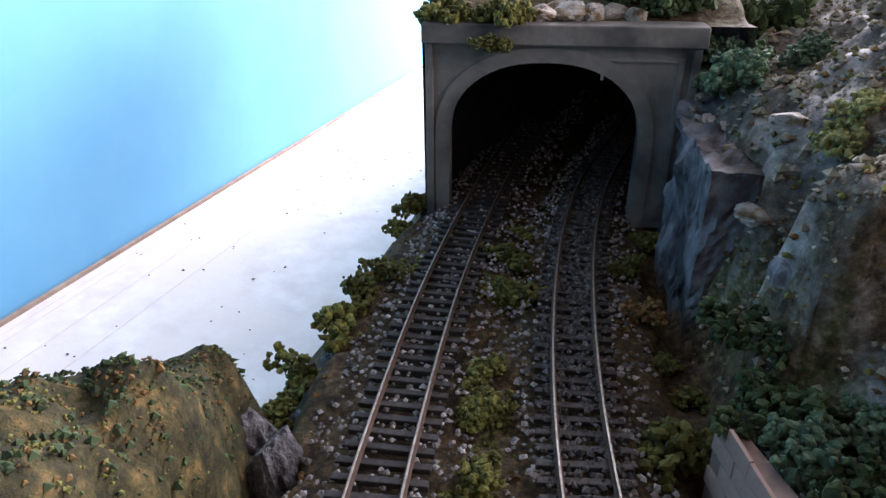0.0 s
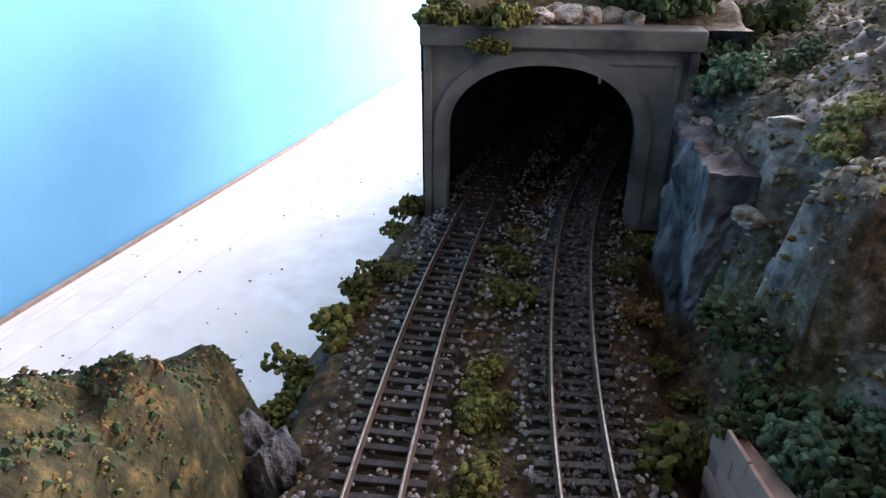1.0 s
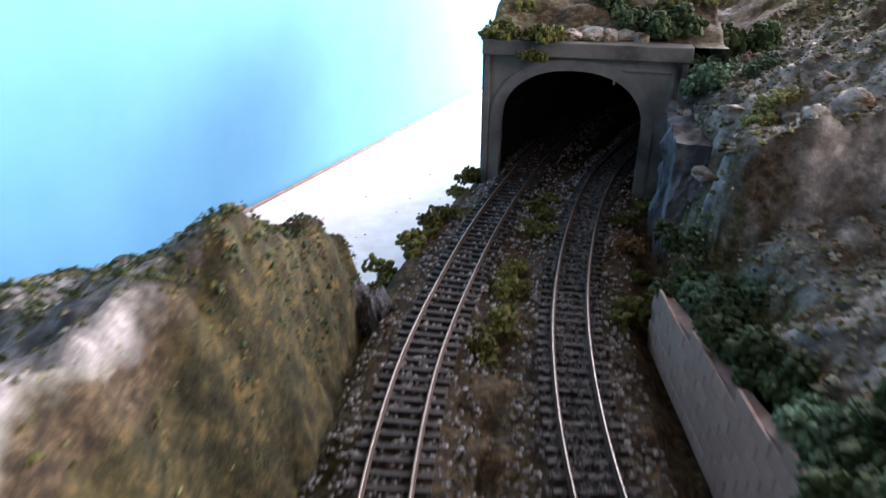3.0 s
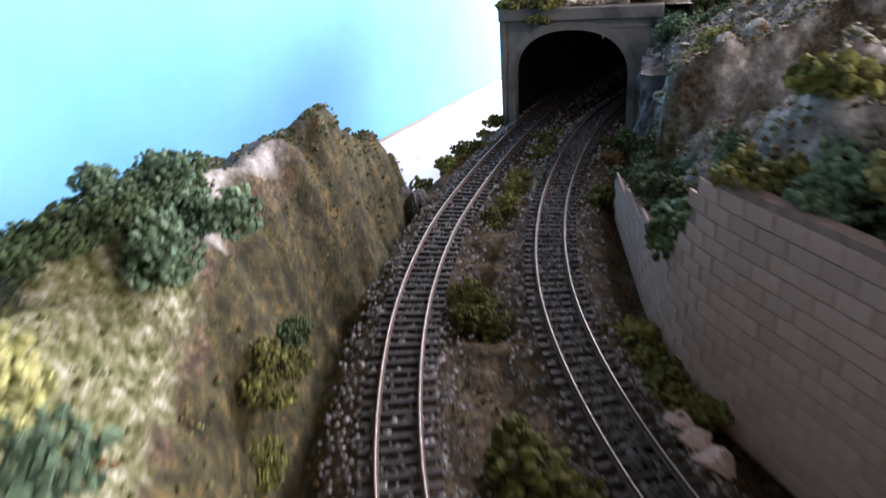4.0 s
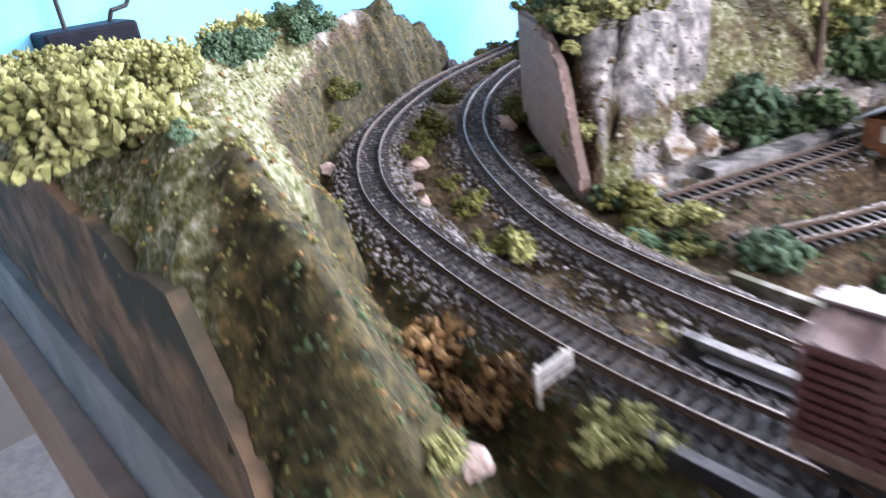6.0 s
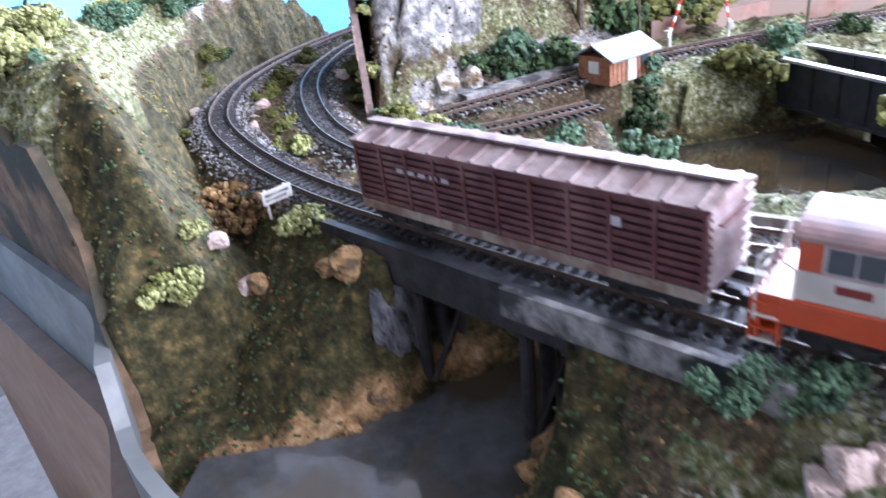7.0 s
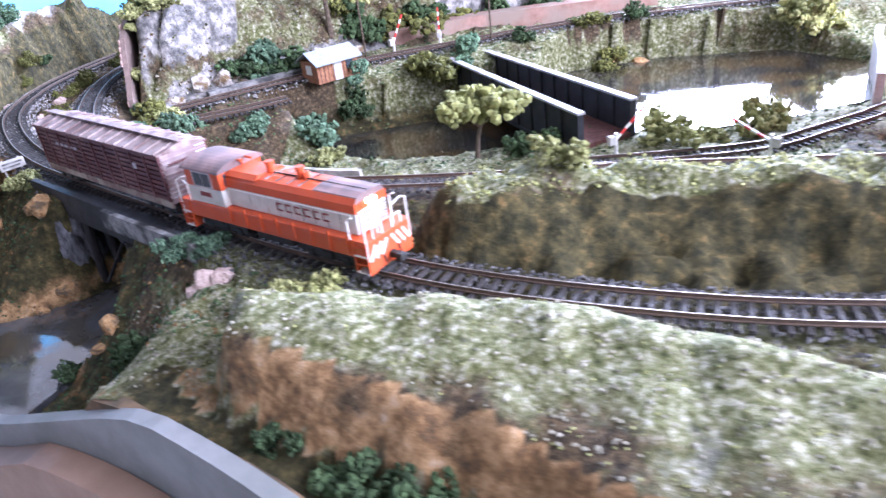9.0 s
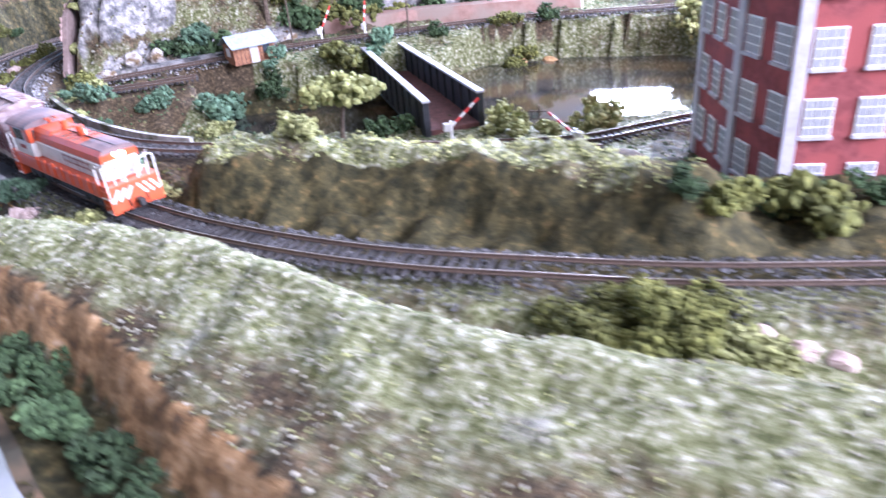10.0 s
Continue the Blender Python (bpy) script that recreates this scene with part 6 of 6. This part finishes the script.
mid_way = lambda x, y: away(x, y, 0.02) & (side_of(LINE_L[::4], x, y) > 0) & (side_of(LINE_R[::4], x, y) < 0)
low_land = lambda x, y: away(x, y, 0.03) & (side_of(LINE_R[::4], x, y) > 0) & (inside(MOUNTAIN, x, y) < 0) & (inside(POND_W, x, y) < 0) & (inside(POND_E, x, y) < 0)
bank = lambda x, y: away(x, y, 0.026) & (side_of(LINE_L[::4], x, y) < 0)
crumbs("hill_turf", 3000, "leaf_olive", (-0.3, 0.15, -0.4, 0.22), on_hill, (0.0006, 0.002), "olive turf crumbs on the west hill", 1)
crumbs("hill_straw", 2000, "straw", (-0.3, 0.08, -0.3, 0.22), lambda x, y: inside(HILL_WEST, x, y) > 0.03, (0.0005, 0.0016), "pale straw-coloured turf crumbs on the west hill", 2)
crumbs("hill_lime", 2500, "leaf_lime", (-0.3, 0.14, -0.4, 0.2), on_hill, (0.0004, 0.0012), "yellow-green turf crumbs on the west hill", 21)
crumbs("hill_moss", 2500, "leaf_dark", (-0.16, 0.0, 0.18, 0.38), on_hill, (0.0006, 0.0016), "dark moss crumbs on the hill's north end", 3)
crumbs("hill_brown_moss", 2000, "leaf_rust", (-0.16, 0.0, 0.2, 0.38), on_hill, (0.0004, 0.001), "brown moss crumbs on the hill's north end", 31)
crumbs("hill_olive_moss", 2500, "leaf_olive", (-0.16, 0.0, 0.18, 0.38), on_hill, (0.0004, 0.001), "olive moss crumbs on the hill's north end", 32)
crumbs("mountain_rubble", 3500, "straw", (0.09, 0.5, -0.08, 0.62), on_mount, (0.0006, 0.0032), "pale broken rubble on the mountain", 4)
crumbs("mountain_litter", 3500, "leaf_rust", (0.09, 0.5, -0.08, 0.62), on_mount, (0.0006, 0.0022), "rusty leaf litter on the mountain", 5)
crumbs("mountain_turf", 4000, "leaf_olive", (0.09, 0.5, -0.08, 0.62), on_mount, (0.0006, 0.0022), "olive turf crumbs on the mountain", 6)
crumbs("fore_turf", 2500, "straw", (0.52, 1.2, -0.7, -0.45), on_fore, (0.0005, 0.0013), "pale dry turf on the front hill", 7)
crumbs("fore_green", 1500, "leaf_lime", (0.52, 1.2, -0.7, -0.45), on_fore, (0.0004, 0.0009), "yellow-green turf on the front hill", 8)
crumbs("track_litter", 3500, "leaf_rust", (-0.05, 0.65, -0.42, 0.52), mid_way, (0.0005, 0.0016), "rusty turf crumbs between the tracks", 9)
crumbs("track_turf", 3500, "leaf_olive", (-0.05, 0.65, -0.42, 0.52), mid_way, (0.0005, 0.0018), "olive turf crumbs between the tracks", 10)
crumbs("valley_turf", 5000, "leaf_dark", (0.22, 1.1, -0.32, 0.5), low_land, (0.0008, 0.0026), "dark green turf crumbs in the valley", 11)
crumbs("valley_lime", 2500, "leaf_lime", (0.22, 1.1, -0.32, 0.5), low_land, (0.0006, 0.002), "bright turf crumbs in the valley", 12)
# pale crumbs stand in for the bright highlights on this grass
crumbs("bank_straw", 700, "straw", (0.43, 0.54, -0.54, -0.44), bank, (0.0005, 0.0014), "pale grass crumbs standing in for highlights on the bank below the track", 33)
crumbs("mountain_pale", 5000, "straw", (0.1, 0.26, 0.1, 0.62), on_mount, (0.0005, 0.002), "pale dry litter on the mountain", 34)
crumbs("bank_litter", 2200, "leaf_rust", (-0.07, 0.56, -0.5, 0.53), bank, (0.0006, 0.002), "rusty litter on the creek banks", 13)
crumbs("bank_green", 2200, "leaf_dark", (0.14, 0.56, -0.5, -0.2), bank, (0.0006, 0.002), "dark green crumbs on the creek banks", 14)
crumbs("board_specks", 160, "leaf_rust", (-0.3, 0.05, 0.3, 1.3), lambda x, y: (x - ROOM.x) * E2.x + (y - ROOM.y) * E2.y > 0.01, (0.0006, 0.0014), "brown specks of litter on the white board", 15, level=-0.1198)
mid_crest = lambda x, y: np.abs(side_of(MID, x, y)) < 0.02
crumbs("mid_crest_turf", 1300, "leaf_lime", (0.64, 0.96, -0.45, -0.36), mid_crest, (0.0005, 0.0014), "bright yellow-green foam turf along the middle hill's crest", 16, 1.0, 0.5)
kerb_side = lambda x, y: np.abs(side_of(LINE_L[::4], x, y) - 0.037) < 0.006
crumbs("kerb_turf", 1500, "leaf_lime", (0.24, 0.62, -0.42, -0.2), kerb_side, (0.0008, 0.002), "yellow-green turf strip beside the grey kerb", 17)

rng_ = random.Random(11)
for _ in range(46):  # the wood behind the far track
    x_, y_ = rng_.uniform(0.33, 0.78), 0
    y_ = 0.1 + (x_ - 0.33) * 0.5 + rng_.uniform(0.11, 0.3)
    bush(rng_.choice(("dark", "olive", "dark", "blue", "lime", "rust")), x_, y_, rng_.uniform(0.012, 0.028))
for _ in range(26):  # shrubs on the slope under the inner track
    s_ = rng_.uniform(0, 1)
    p_ = arc_at(LINE_R, arc_of_x(LINE_R, 0.2) + 0.45 * s_)
    bush(rng_.choice(("lime", "blue", "dark", "lime")), p_[0] + rng_.uniform(0.01, 0.03), p_[1] + rng_.uniform(0.04, 0.075), rng_.uniform(0.005, 0.012))
for s_, k_, r_ in ((0.0, "dark", 0.012), (0.03, "blue", 0.013), (0.075, "dark", 0.012), (0.11, "dark", 0.014), (0.14, "blue", 0.015), (0.165, "dark", 0.014), (0.19, "blue", 0.012), (0.215, "olive", 0.012),
                   (0.24, "blue", 0.013), (0.27, "dark", 0.012), (0.3, "dark", 0.012), (0.33, "lime", 0.011)):
    p_ = arc_at(WALL_LINE, s_)
    bush(k_, p_[0] + 0.014, p_[1] + 0.006, r_, wall_top(s_, 0.41) - 0.004)
bush("olive", 0.945, -0.538, 0.026)
bush("lime", 0.975, -0.53, 0.022)
bush("olive", 0.915, -0.536, 0.018)
bush("lime", 0.572, -0.477, 0.02)
bush("lime", 0.555, -0.481, 0.017)
bush("lime", 0.588, -0.48, 0.015)
for x_, y_, r_ in ((0.088, 0.137, 0.013), (0.09, 0.118, 0.0145), (0.098, 0.1, 0.013), (0.084, 0.158, 0.011)):
    bush("olive", x_, y_, r_)
for x_, y_, r_ in ((0.6, -0.572, 0.01), (0.635, -0.588, 0.014), (0.665, -0.603, 0.014), (0.7, -0.622, 0.014), (0.735, -0.638, 0.014), (0.65, -0.6, 0.012), (0.77, -0.656, 0.012)):
    bush("dark", x_, y_, r_)
for s_, r_ in ((0.05, 0.014), (0.09, 0.016), (0.13, 0.018), (0.155, 0.019), (0.178, 0.018)):
    p_ = arc_at(WALL_LINE, s_)
    bush("dark", p_[0] + 0.016, p_[1], r_, wall_top(s_, 0.41) - 0.004)
# dark foliage, chosen to carry the building's shadow on the grass
for x_, y_, r_ in ((0.97, -0.4, 0.012), (1.0, -0.385, 0.014), (1.03, -0.375, 0.015), (1.06, -0.365, 0.013), (0.985, -0.36, 0.012)):
    bush("dark", x_, y_, r_)


# ---- courses of stone in the retaining wall, and floor tiles ----
def retaining_wall():
    ob = thing("retaining_wall", Matrix(), "pinkish cut stone retaining wall in level courses beside the track", "retaining wall", kind="structure")
    p, t = even(WALL_LINE, 0.004)
    total = 0.004 * (len(p) - 1)
    vs, fs = [], []
    for k, ((x, y), (tx, ty)) in enumerate(zip(p[:, :2], t)):
        hi = wall_top(k * 0.004, total) - 0.001
        for o, z in ((0.0, -0.02), (0.006, -0.02), (0.006, hi), (0.0, hi)):
            vs.append((x - ty * o, y + tx * o, z))
    for i in range(len(p) - 1):
        k = 4 * i
        fs += [(k + j, k + (j + 1) % 4, k + 4 + (j + 1) % 4, k + 4 + j) for j in range(4)]
    fs += [(0, 1, 2, 3), tuple(range(4 * len(p) - 4, 4 * len(p)))[::-1]]
    put("backing", mesh("backing", vs, fs, "mortar"), ob)
    course, length = 0.0068, 0.0135
    bm = boxes((-length / 2 + 0.00018, -0.0009, 0.00018, length / 2 - 0.00018, 0.0005, course - 0.00018), bevel=0.0003)
    me = bpy.data.meshes.new("stone")
    bm.to_mesh(me)
    bm.free()
    me.materials.append(M["wall_stone"])
    row = 0
    z = -0.018
    while z < 0.085:
        s = length / 2 if row % 2 else length
        while s < total - 0.004:
            if z + course * 0.7 < wall_top(s, total):
                i = min(len(p) - 1, int(s / 0.004))
                (x, y), (tx, ty) = p[i, :2], t[i]
                f = s / 0.004 - i
                put("stone", me, ob, Matrix.LocRotScale((x + tx * f * 0.004 + random.uniform(-1, 1) * 0.00015, y + ty * f * 0.004, z), Euler((0, 0, math.atan2(ty, tx))), None))
            s += length
        z += course
        row += 1
    return ob


retaining_wall()


def floor_tiles():
    s, g = 0.45, 0.004
    bm = boxes((0, 0, 0, s - g, s - g, 0.004))
    me = bpy.data.meshes.new("tile")
    bm.to_mesh(me)
    bm.free()
    me.materials.append(M["floor_tile"])
    turn = math.atan2(E1.y, E1.x)
    for i in range(-7, 5):
        for j in range(0, 7):
            x, y, _ = room(i * s, j * s + 0.1)
            put("tile", me, floor, Matrix.LocRotScale((x, y, FLOOR_Z), Euler((0, 0, turn - math.pi / 2 + math.pi / 2)), None))


floor_tiles()
